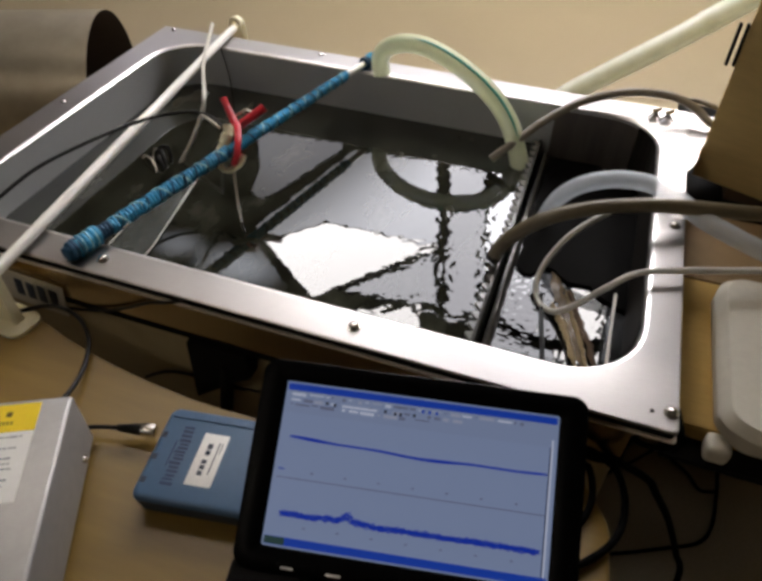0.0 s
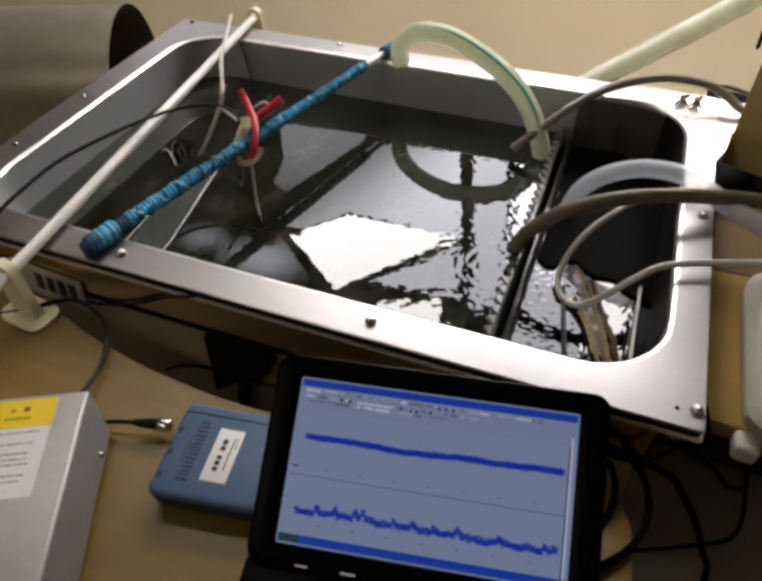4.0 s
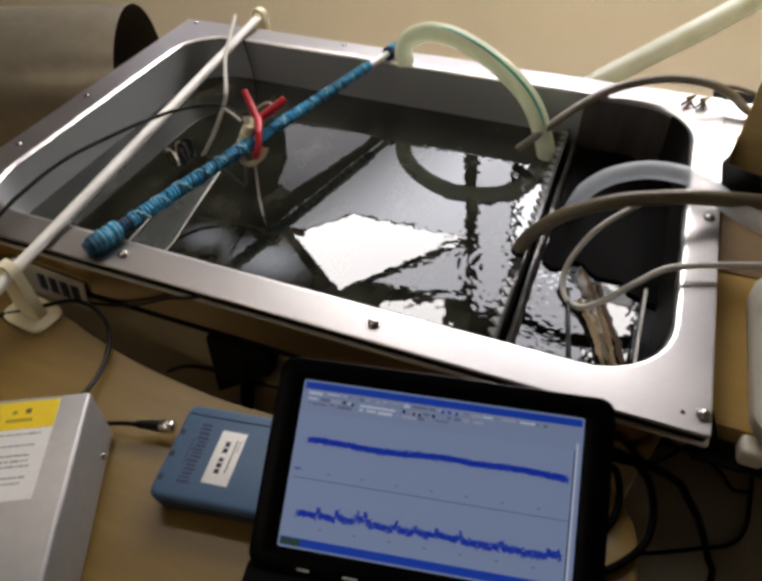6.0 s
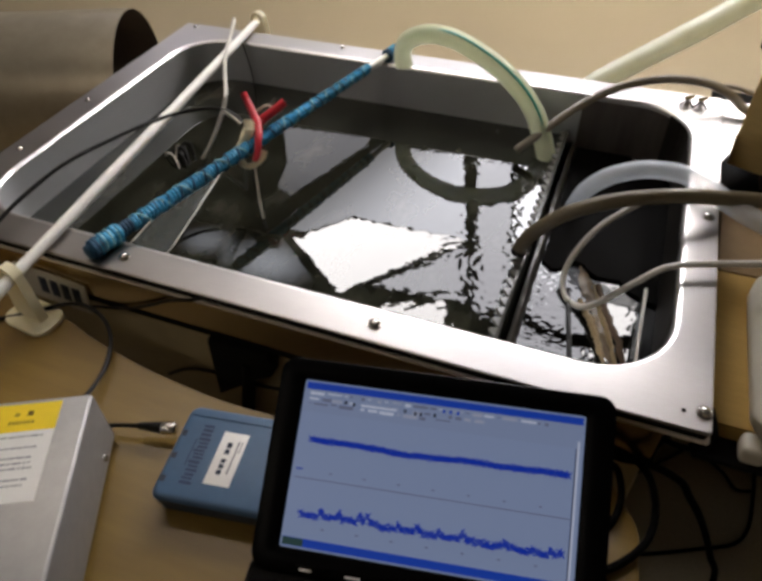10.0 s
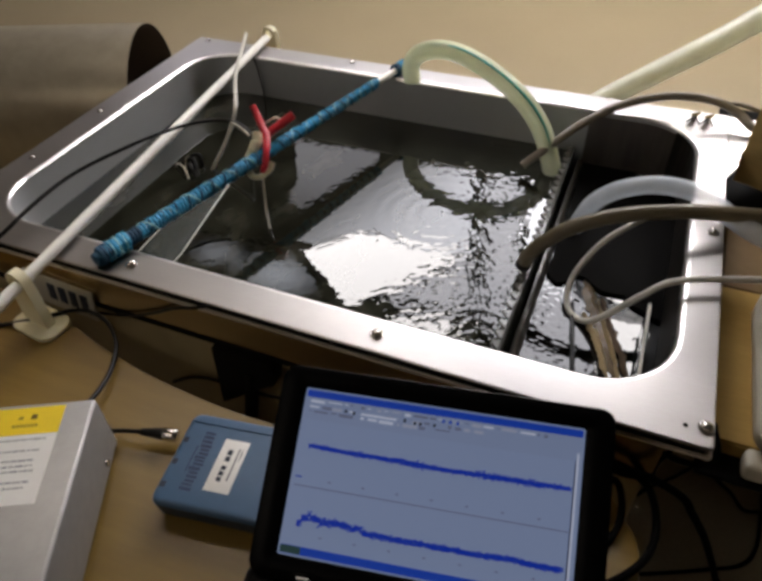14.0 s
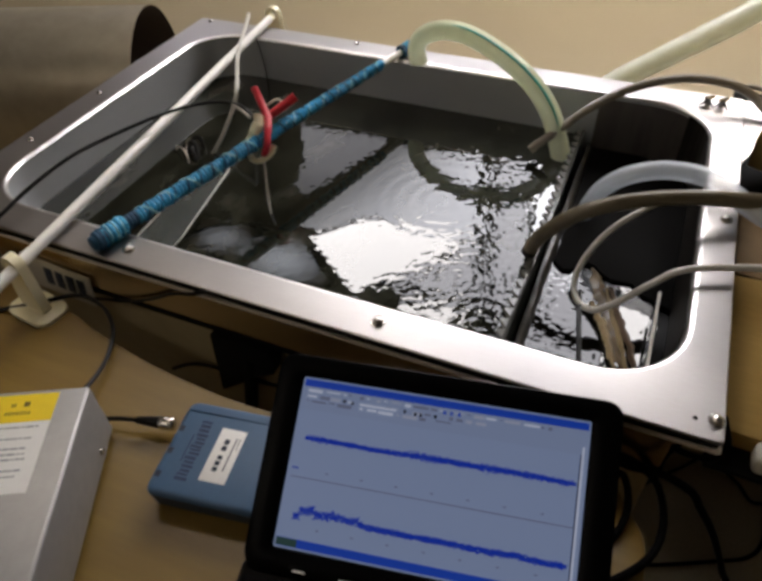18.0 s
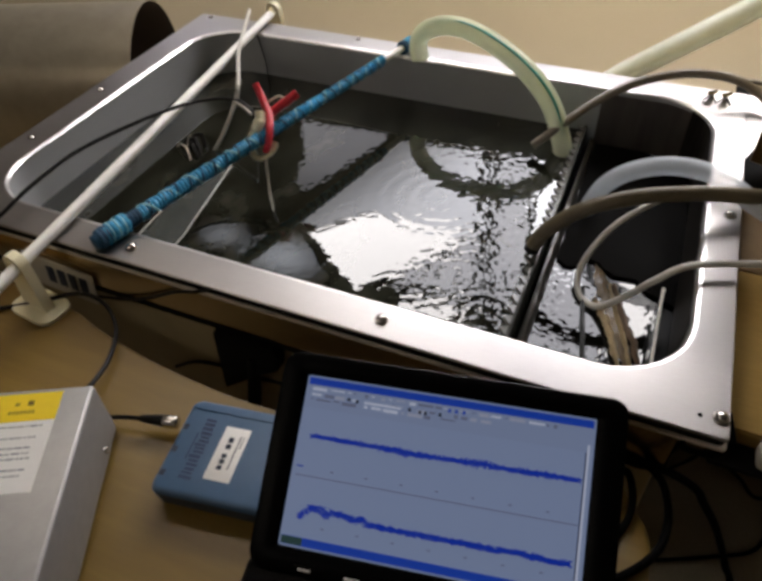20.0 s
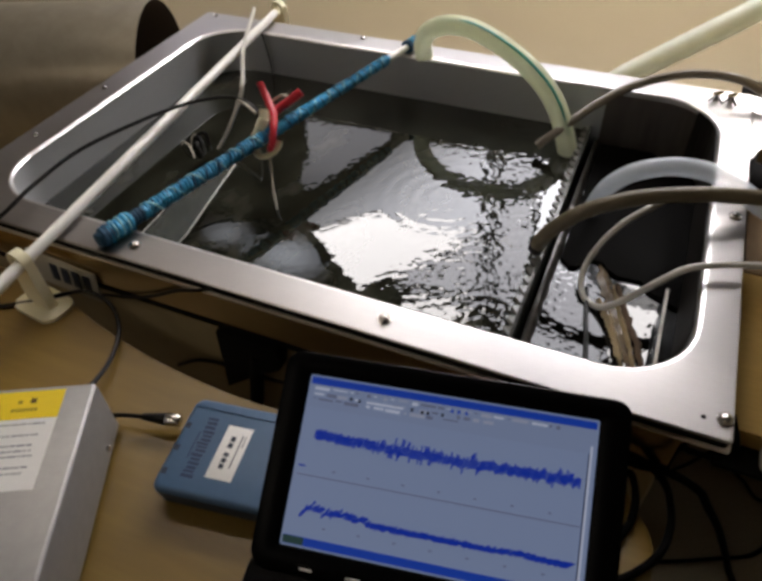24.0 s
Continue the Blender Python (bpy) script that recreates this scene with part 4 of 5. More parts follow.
def cord_rod():
    """A white rod wound with blue cord from end to end."""
    t = thing("cord_wound_rod", (-0.27, 0.29, RIM), "plastic rod wound with bright blue cord, laid across the tank", "rod")
    a, b = Vector((-0.197, 0.595, 0.7640)), Vector((-0.344, -0.016, 0.7665))
    d = (b - a)
    u = d.normalized()
    s = u.cross(Vector((0, 0, 1))).normalized()
    w = s.cross(u)
    part("core", cyl(a, b, 0.0052, n=16), WHITE_PVC, t, "white plastic core")
    rng = random.Random(3)
    def coil(f0, f1, turns, r, cr, mat, label, wob=0.0008):
        pts = []
        n = int(abs(turns) * 10)
        for k in range(n + 1):
            f = f0 + (f1 - f0) * k / n
            ang = 2 * math.pi * turns * k / n
            rr = r + rng.uniform(-wob, wob)
            pts.append(a + d * f + (s * math.cos(ang) + w * math.sin(ang)) * rr)
        return part("winding", tube(None, cr, 6, path=pts), mat, t, label)
    coil(0.13, 0.38, 27, 0.0058, 0.0025, ROPE, "blue cord winding", 0.0010)
    coil(0.38, 0.53, 17, 0.0060, 0.0026, ROPE, "blue cord winding", 0.0010)
    coil(0.53, 0.72, 21, 0.0066, 0.0027, ROPE, "blue cord winding", 0.0012)
    coil(0.72, 0.905, 22, 0.0068, 0.0027, ROPE, "blue cord winding", 0.0012)
    coil(0.903, 0.934, 4, 0.0066, 0.0027, ROPE_DARK, "dark cord between the windings")
    coil(0.14, 0.50, 7, 0.0074, 0.0015, ROPE_PALE, "paler cord strand", 0.001)
    coil(0.57, 0.90, -6, 0.0086, 0.0015, ROPE_PALE, "paler cord strand", 0.001)
    coil(0.15, 0.52, -13, 0.0076, 0.0015, ROPE_DARK, "dark cord strand", 0.001)
    coil(0.54, 0.90, 11, 0.0086, 0.0016, ROPE_DARK, "dark cord strand", 0.001)
    coil(0.932, 0.984, 6, 0.0098, 0.0030, ROPE, "thick end winding")
    coil(0.936, 0.978, 3, 0.0120, 0.0012, ROPE_PALE, "pale strand on the end winding")
    coil(0.975, 0.995, 3, 0.0094, 0.0034, ROPE_DARK, "dark end winding")
    part("end_plug", cyl(a + d * 0.985, a + d * 1.003, 0.0085, n=18, bev=0.001), ROPE_DARK, t, "dark wound end")
    coil(0.0, 0.032, 5, 0.0082, 0.0030, ROPE, "blue end winding")
    coil(0.032, 0.048, 3, 0.0080, 0.0030, ROPE_DARK, "dark end winding")
    return t


def red_clip():
    t = thing("spring_clip", (-0.285, 0.27, 0.765), "spring clip with red vinyl handles gripping the cord-wound rod", "clip")
    part("handle", tube([(-0.318, 0.304, 0.808), (-0.309, 0.298, 0.798), (-0.294, 0.2851, 0.7879), (-0.28, 0.2703, 0.7828), (-0.2696, 0.2491, 0.7755), (-0.2666, 0.2373, 0.7628), (-0.2721, 0.2363, 0.7493)], [0.0050, 0.0054, 0.0056, 0.0054, 0.0050, 0.0046, 0.0040], 12), RED, t, "red vinyl handle")
    part("handle", tube([(-0.258, 0.312, 0.801), (-0.268, 0.302, 0.793), (-0.281, 0.289, 0.784), (-0.289, 0.280, 0.777)], 0.0062, 12), RED, t, "red vinyl handle")
    part("spring", tube([(-0.296, 0.296, 0.789), (-0.284, 0.306, 0.795), (-0.272, 0.303, 0.791), (-0.270, 0.296, 0.785)], 0.0016, 8), WIRE, t, "steel spring wire")
    part("jaw", tube([(-0.2899, 0.2678, 0.7888), (-0.2869, 0.2609, 0.7809), (-0.2888, 0.2493, 0.7769), (-0.2947, 0.2415, 0.767), (-0.2937, 0.2327, 0.7553), (-0.2829, 0.2247, 0.7465), (-0.2731, 0.2296, 0.7446), (-0.2652, 0.2414, 0.7504), (-0.2638, 0.2493, 0.7593)], 0.0034, 10, wide=1.5), CREAM, t, "pale plastic jaw")
    part("jaw_pad", tube([(-0.2908, 0.2631, 0.7935), (-0.2878, 0.2552, 0.7828), (-0.2908, 0.2454, 0.771)], [0.006, 0.008, 0.0055], 10), CREAM, t, "pale plastic jaw pad")


def needle():
    t = thing("needle_probe", (-0.265, 0.22, 0.71), "thin pale needle probe hanging from the clip into the water", "probe")
    part("shaft", cyl((-0.279, 0.243, 0.740), (-0.262, 0.214, 0.700), 0.0017, n=10), WIRE, t, "pale metal shaft")
    part("tip", cyl((-0.262, 0.214, 0.700), (-0.2505, 0.1985, 0.679), 0.0024, 0.0012, 10), TUBE_WHITE, t, "pale tip")


def probe_cable():
    t = thing("probe_cable", (-0.4, 0.2, RIM), "thin black cable draped over the rim to the clip", "cable")
    part("cord", tube([(-0.56, -0.10, 0.70), (-0.520, -0.055, 0.74), (-0.486, -0.018, 0.7665), (-0.482, 0.029, 0.776), (-0.474, 0.1, 0.783), (-0.447, 0.175, 0.786), (-0.415, 0.243, 0.786), (-0.37, 0.276, 0.79), (-0.335, 0.280, 0.791), (-0.312, 0.272, 0.788), (-0.298, 0.266, 0.782)], 0.0026, 10), RUBBER, t, "black cord")
    part("plug", tube([(-0.345, 0.281, 0.790), (-0.322, 0.270, 0.790), (-0.303, 0.262, 0.786)], 0.0022, 8), WIRE, t, "grey plug wire")


def white_tube():
    t = thing("white_tube", (-0.4, 0.4, RIM), "thin white tube reaching from the back rim into the water", "tube")
    part("shaft", tube([(-0.516, 0.603, 0.775), (-0.508, 0.585, 0.772), (-0.455, 0.468, 0.768), (-0.394, 0.368, 0.770), (-0.388, 0.346, 0.752), (-0.400, 0.320, 0.712), (-0.419, 0.303, 0.676)], 0.0032, 10), TUBE_WHITE, t, "milky plastic tube")


def hanging_wire():
    t = thing("thin_black_wire", (-0.47, 0.545, RIM), "thin black wire hanging down the basin wall", "wire")
    part("strand", tube([(-0.478, 0.560, 0.768), (-0.474, 0.553, 0.762), (-0.466, 0.549, 0.735), (-0.462, 0.550, 0.70), (-0.462, 0.550, 0.67)], 0.0012, 8), RUBBER, t)


def wire_scrap():
    t = thing("bent_wire", (-0.45, 0.29, WATER), "bent bright wire poking out of the water", "wire")
    part("strand", tube([(-0.478, 0.292, 0.681), (-0.470, 0.288, 0.690), (-0.455, 0.282, 0.692), (-0.441, 0.272, 0.686), (-0.436, 0.266, 0.679)], 0.0016, 8), WIRE, t)
    part("strand", tube([(-0.452, 0.281, 0.680), (-0.452, 0.290, 0.700), (-0.449, 0.297, 0.704)], 0.0012, 8), WIRE, t)
    for pts in ([(-0.474, 0.300, 0.678), (-0.462, 0.305, 0.689), (-0.449, 0.303, 0.693), (-0.438, 0.294, 0.688), (-0.430, 0.283, 0.679)], [(-0.466, 0.318, 0.679), (-0.455, 0.312, 0.694), (-0.444, 0.314, 0.695), (-0.435, 0.306, 0.680)],
                [(-0.460, 0.290, 0.679), (-0.452, 0.298, 0.687), (-0.440, 0.285, 0.690), (-0.428, 0.276, 0.679)]):
        part("dark_strand", tube(pts, 0.0030, 8), RUBBER, t, "dark tangled lead")


def acrylic_strip():
    t = thing("acrylic_strip", (-0.37, 0.18, WATER), "clear acrylic strip standing in the water beside the front wall", "acrylic strip")
    bm = bmesh.new()
    lo = [(-0.392, 0.040), (-0.336, 0.040), (-0.336, 0.105), (-0.350, 0.19), (-0.366, 0.272), (-0.405, 0.272), (-0.403, 0.222), (-0.392, 0.105)]
    a = [bm.verts.new((x, y, WATER - 0.004)) for x, y in lo]
    b = [bm.verts.new((x, y, WATER + 0.0015)) for x, y in lo]
    bm.faces.new(a), bm.faces.new(b)
    for k in range(len(lo)):
        bm.faces.new((a[k], a[(k + 1) % len(lo)], b[(k + 1) % len(lo)], b[k]))
    part("sheet", bm, ACRYLIC, t, "clear sheet", smooth=False)
    for p, q in (((-0.392, 0.04), (-0.403, 0.222)), ((-0.336, 0.04), (-0.336, 0.105)), ((-0.336, 0.105), (-0.366, 0.272))):
        part("edge", cyl((*p, WATER + 0.0016), (*q, WATER + 0.0016), 0.0010, n=8), TUBE_WHITE, t, "pale cut edge")


# ---------------------------------------------------------------- hoses
def hoses():
    t = thing("green_hose", (-0.05, 0.55, RIM), "pale green hose with a teal stripe arching over the back rim", "hose")
    line = [(-0.172, 0.566, 0.752), (-0.175, 0.566, 0.773), (-0.168, 0.563, 0.793), (-0.150, 0.557, 0.808), (-0.123, 0.549, 0.819), (-0.086, 0.538, 0.822), (-0.043, 0.524, 0.814), (0.001, 0.510, 0.797), (0.037, 0.499, 0.774), (0.061, 0.491, 0.749), (0.077, 0.486, 0.719), (0.091, 0.482, 0.681), (0.097, 0.480, 0.64)]
    part("tube", tube(line, 0.0146, 20, 10), HOSE_GREEN, t, "pale green soft tube")
    path = smooth_path(line, 10)
    part("stripe", tube(None, 0.0022, 8, path=[p + Vector((0.004, -0.0085, 0.0108)) for p in path[9:-16]]), STRIPE, t, "teal stripe")
    t = thing("drain_hose", (0.25, 0.8, RIM), "wide flattened pale green hose running off behind the tank", "hose")
    line = [(0.078, 0.660, 0.676), (0.120, 0.700, 0.696), (0.141, 0.720, 0.706), (0.206, 0.780, 0.732), (0.283, 0.850, 0.763), (0.345, 0.910, 0.790), (0.438, 1.000, 0.831)]
    wide = [0.0150, 0.0158, 0.0172, 0.0186, 0.0200, 0.0202]
    part("tube", tube(line, wide, 20, 8, wide=1.15), HOSE_PALE, t, "pale green flattened tube")
    for k, side in enumerate((Vector((-0.45, 0.35, 0.72)), Vector((0.45, -0.35, -0.72)))):
        pts = [Vector(q) + side * (0.0150 + 0.0055 * i / 6) for i, q in enumerate(line)]
        part("seam", tube(pts, 0.0024 + 0.0008 * k, 8, 8), WHITE_PVC, t, "pale welded edge")
    t = thing("grey_hose", (0.2, 0.55, RIM), "grey rubber hose dipping over the back corner into the tank", "hose")
    part("tube", tube([(0.048, 0.46, 0.696), (0.060, 0.468, 0.707), (0.080, 0.48, 0.724), (0.113, 0.515, 0.746), (0.150, 0.55, 0.762), (0.189, 0.57, 0.775), (0.230, 0.58, 0.784), (0.265, 0.58, 0.788), (0.300, 0.58, 0.785), (0.329, 0.575, 0.774), (0.352, 0.56, 0.764), (0.40, 0.60, 0.74), (0.44, 0.66, 0.70)], 0.0064, 16, 8), HOSE_GREY, t, "grey rubber tube")
    part("side_branch", tube([(0.300, 0.582, 0.781), (0.325, 0.582, 0.786), (0.352, 0.578, 0.782), (0.40, 0.60, 0.76), (0.45, 0.67, 0.70)], 0.0036, 12, 8), HOSE_GREY, t, "thinner grey branch tube")
    for x in (0.272, 0.291):
        part("clamp_screw", joined(cyl((x, 0.572, RIM), (x, 0.572, RIM + 0.010), 0.0042, 0.0032, 12), cyl((x - 0.006, 0.569, RIM + 0.010), (x + 0.006, 0.575, RIM + 0.012), 0.0026, n=8)), SCREW, t, "small clamp screw on the rim")
        for dx, dy in ((-0.010, -0.008), (0.008, -0.011), (0.002, 0.012)):
            part("clamp_foot", tube([(x, 0.572, RIM + 0.007), (x + dx * 0.5, 0.572 + dy * 0.5, RIM + 0.0045), (x + dx, 0.572 + dy, RIM + 0.0012)], 0.0014, 8), RUBBER, t, "dark wire foot")
    t = thing("brown_hose", (0.2, 0.27, RIM), "brown ribbed hose arching over the side rim into the tank", "hose")
    part("tube", tube([(0.1035, 0.2255, 0.700), (0.108, 0.227, 0.715), (0.120, 0.229, 0.735), (0.154, 0.240, 0.764), (0.204, 0.255, 0.783), (0.265, 0.279, 0.787), (0.317, 0.299, 0.783), (0.354, 0.314, 0.778), (0.45, 0.35, 0.765), (0.60, 0.40, 0.74)], 0.0092, 18, 30, rib=0.035), HOSE_BROWN, t, "ribbed brown tube")
    part("end_ring", cyl((0.1028, 0.2252, 0.697), (0.1046, 0.2258, 0.704), 0.0098, n=18, bev=0.001), RUBBER, t, "dark ring round the dipping end")
    t = thing("clear_hose", (0.25, 0.34, RIM), "clear bluish hose curving over the side rim", "hose")
    part("tube", tube([(0.148, 0.372, 0.66), (0.154, 0.366, 0.69), (0.166, 0.350, 0.728), (0.191, 0.346, 0.756), (0.229, 0.350, 0.771), (0.272, 0.349, 0.774), (0.304, 0.330, 0.773), (0.335, 0.304, 0.769), (0.372, 0.294, 0.760), (0.412, 0.292, 0.748), (0.50, 0.30, 0.72), (0.58, 0.31, 0.705)], 0.0116, 18, 10), HOSE_CLEAR, t, "clear bluish tube")
    t = thing("thin_tube", (0.2, 0.2, RIM), "thin milky tube looping through the tank and off over the rim", "tube")
    part("tube", tube([(0.240, 0.296, 0.765), (0.222, 0.282, 0.758), (0.194, 0.263, 0.738), (0.174, 0.248, 0.708), (0.164, 0.232, 0.677), (0.171, 0.204, 0.664), (0.194, 0.187, 0.668), (0.219, 0.178, 0.700), (0.243, 0.163, 0.748), (0.276, 0.178, 0.768), (0.356, 0.21, 0.768), (0.44, 0.245, 0.762), (0.50, 0.27, 0.74)], 0.0038, 12), TUBE_WHITE, t, "milky white tube")
    t = thing("dark_divider", (0.168, 0.12, 0.60), "thin dark divider plate standing behind the weir", "divider plate")
    part("sheet", box(-0.0022, 0.0022, -0.128, 0.066, 0.49, 0.6660, 0.0006, m=Matrix.Translation((0.185, 0.154, 0)) @ pose(0, 0, 0, 0, 0, 10.4)), RUBBER, t, "dark sheet")
    t = thing("glass_divider", (0.26, 0.12, 0.60), "upright clear divider plate behind the weir", "divider plate")
    part("sheet", box(0.2595, 0.2620, 0.03, 0.220, 0.50, 0.690, 0.0006), ACRYLIC, t, "clear sheet")
    part("edge", box(0.2590, 0.2625, 0.03, 0.220, 0.690, 0.6918, 0.0005), TUBE_WHITE, t, "pale top edge")


def ribbon(pts, width, seed):
    """A crinkled flat strip with ragged edges and a little thickness."""
    rng = random.Random(seed)
    line = smooth_path(pts, 7)
    bm = bmesh.new()
    rows = []
    for i, q in enumerate(line):
        d = (line[min(i + 1, len(line) - 1)] - line[max(i - 1, 0)]).normalized()
        side = Vector((-d.y, d.x, 0)).normalized()
        k = i / (len(line) - 1)
        w = width * (0.35 + 0.65 * math.sin(math.pi * min(1, 0.12 + k * 0.88)))
        lift = rng.uniform(0, 0.0016)
        q = q + side * rng.uniform(-0.2, 0.2) * w
        a, b = q + side * (w * rng.uniform(0.5, 1.15)), q - side * (w * rng.uniform(0.5, 1.15))
        c = q + Vector((0, 0, 0.0022 + lift))
        rows.append([bm.verts.new(v) for v in (a, c, b, b - Vector((0, 0, 0.0012)), q - Vector((0, 0, 0.0012)), a - Vector((0, 0, 0.0012)))])
    for p, q in zip(rows, rows[1:]):
        for k in range(6):
            bm.faces.new((p[k], p[(k + 1) % 6], q[(k + 1) % 6], q[k]))
    bm.faces.new(rows[0][::-1]), bm.faces.new(rows[-1])
    return bm


def brown_strip():
    t = thing("brown_strip", (0.21, 0.19, 0.66), "torn brown and cream plastic strip floating in the overflow water", "plastic strip")
    part("strip", ribbon([(0.181, 0.275, 0.6580), (0.192, 0.240, 0.6610), (0.203, 0.208, 0.6610), (0.219, 0.172, 0.6610), (0.233, 0.135, 0.6610), (0.245, 0.100, 0.6590), (0.254, 0.065, 0.6580)], 0.0100, 3), STRIP, t, "mottled brown strip")
    part("cream_edge", ribbon([(0.190, 0.205, 0.6625), (0.204, 0.180, 0.6635), (0.215, 0.155, 0.6635), (0.226, 0.125, 0.6630), (0.234, 0.100, 0.6625)], 0.0058, 5), STRIP_PALE, t, "pale torn edge")
    part("tan_streak", ribbon([(0.203, 0.235, 0.6640), (0.215, 0.196, 0.6645), (0.229, 0.158, 0.6645), (0.241, 0.122, 0.6640), (0.249, 0.090, 0.6630)], 0.0034, 7), STRIP_PALE, t, "tan streak")
    part("dark_fold", ribbon([(0.208, 0.238, 0.6630), (0.221, 0.200, 0.6642), (0.236, 0.163, 0.6642), (0.249, 0.128, 0.6640), (0.257, 0.095, 0.6620)], 0.0052, 9), CARD_DARK, t, "dark folded edge")


# ---------------------------------------------------------------- things beside and behind the tank
def carton(name, x0, x1, y0, y1, z0, z1, mat, label, turn=0.0, tape=True):
    t = thing(name, ((x0 + x1) / 2, (y0 + y1) / 2, z0), label, "carton")
    t.rotation_euler = (0, 0, radians(turn))
    a, b, h = (x1 - x0) / 2, (y1 - y0) / 2, z1 - z0
    th = 0.005
    for n, q in (("side_panel", (-a, -a + th, -b + th, b - th, 0, h - th)), ("side_panel", (a - th, a, -b + th, b - th, 0, h - th)), ("end_panel", (-a, a, -b, -b + th, 0, h - th)),
                 ("end_panel", (-a, a, b - th, b, 0, h - th)), ("bottom_panel", (-a + th, a - th, -b + th, b - th, 0.001, th))):
        part(n, box(*q, 0.0012), mat, t, local=True)
    part("flap", box(-a, -0.0008, -b, b, h - th, h, 0.0015), mat, t, "closed top flap", local=True)
    part("flap", box(0.0008, a, -b, b, h - th, h, 0.0015), mat, t, "closed top flap", local=True)
    if tape:
        part("tape", box(-0.024, 0.024, -b + 0.001, b - 0.001, h, h + 0.0006, 0), CARD_DULL, t, "brown packing tape", local=True)
    return t


def side_things():
    b = thing("side_bench", (0.66, 0.5, 0.0), "low dark bench beside the tank, loaded with cartons", "bench")
    # board widened towards the tank to keep light off the floor
    part("board", box(0.3255, 1.05, 0.012, 0.80, 0.670, 0.678, 0.002), MATT_BLACK, b, "dark bench board")
    # unseen panel and shelf, added to block light from behind the tank
    part("floor_shade_panel", box(-0.10, 1.05, 0.8005, 0.818, 0.0, 0.640, 0.002), MATT_BLACK, b, "unseen dark panel added to shade the floor")
    part("light_block_shelf", box(-0.05, 0.344, 0.614, 0.8, 0.632, 0.640, 0.002), MATT_BLACK, b, "unseen dark shelf added behind the tank to block light")
    for x, y in ((0.46, 0.77), (1.0, 0.77), (1.0, 0.14), (0.80, 0.14)):
        part("leg", box(x - 0.018, x + 0.018, y - 0.018, y + 0.018, 0.0, 0.670, 0.003), MATT_BLACK, b, "dark square leg")
    carton("low_carton", 0.330, 0.70, 0.040, 0.272, 0.6785, 0.700, CARD, "shallow brown cardboard carton lying beside the tank", tape=False)
    carton("flat_carton", 0.340, 0.56, 0.282, 0.430, 0.6785, 0.694, CARD_BROWN, "flat brown carton lying beside the tank", tape=False)
    # carton added in a dark colour for the shaded gap under the tall one
    carton("dark_carton", 0.395, 0.72, 0.50, 0.70, 0.6785, 0.7095, CARD_DARK, "low carton added dark for the shaded gap under the tall one", tape=False)
    # the tall carton stands askew, one upright edge turned to the tank
    ux, uy, w, d, turn = math.cos(radians(-22)), math.sin(radians(-22)), 0.36, 0.30, -22
    cx, cy = 0.341 + ux * w / 2 - uy * d / 2, 0.502 + uy * w / 2 + ux * d / 2
    c = carton("upper_carton", cx - w / 2, cx + w / 2, cy - d / 2, cy + d / 2, 0.710, 1.08, CARD_DULL, "large dull brown carton standing askew on a low dark one", turn=turn)
    k = thing("edge_clip", (0.34, 0.50, 0.88), "black two-pronged clip on the upright edge of the carton", "clip")
    for x0 in (0.3265, 0.3355):
        part("prong", box(x0, x0 + 0.0042, 0.492, 0.500, 0.880, 0.934, 0.001), MATT_BLACK, k)
    f = thing("foam_block", (0.55, 0.16, 0.70), "white foam packing block lying on the carton", "foam block")
    bm = loft([(0.374, 0.68, 0.024, 0.245, 0.03, 0.7005), (0.366, 0.69, 0.012, 0.250, 0.034, 0.712), (0.364, 0.69, 0.008, 0.246, 0.034, 0.732), (0.372, 0.68, 0.016, 0.236, 0.03, 0.744)], True, True)
    for v in bm.verts:
        v.co += Vector((noise.noise(v.co * 30), noise.noise(v.co * 30 + Vector((5, 0, 0))), 0)) * 0.004
    part("block", bm, FOAM, f, "worn white foam")
    k = thing("foam_offcut", (0.375, 0.02, 0.679), "small white foam offcut on the carton edge", "foam offcut")
    part("piece", box(0.364, 0.388, 0.014, 0.0395, 0.679, 0.702, 0.006, 3), FOAM, k)


def duct():
    """A wide duct lying on the floor, its open end turned to the tank."""
    R, L = 0.25, 1.5
    t = thing("metal_duct", (-1.4, 1.05, 0.0), "wide grey sheet-metal duct lying on the floor, open at one end", "duct")
    ax = Vector((0.928, 0.372, 0)).normalized()
    s = Vector((-ax.y, ax.x, 0))
    c = Vector((-1.263, 1.126, R + 0.002))
    bm = bmesh.new()
    n, rows = 48, []
    for d, r in ((-L, R), (-0.9, R), (-0.893, R + 0.006), (-0.886, R), (-0.02, R), (0, R), (-0.0004, R - 0.0012)):
        rows.append([bm.verts.new(c + ax * d + (s * math.cos(2 * math.pi * k / n) + Vector((0, 0, 1)) * math.sin(2 * math.pi * k / n)) * r) for k in range(n)])
    for a, b in zip(rows, rows[1:]):
        for k in range(n):
            bm.faces.new((a[k], a[(k + 1) % n], b[(k + 1) % n], b[k]))
    part("shell", bm, DUCT, t, "grey rolled sheet")
    part("inner_face", tube(None, R - 0.0020, 48, path=[c - ax * 1.58, c - ax * 0.8, c - ax * 0.0005], cap=False), DUCT_INSIDE, t, "inside face, coloured dark for its shade")


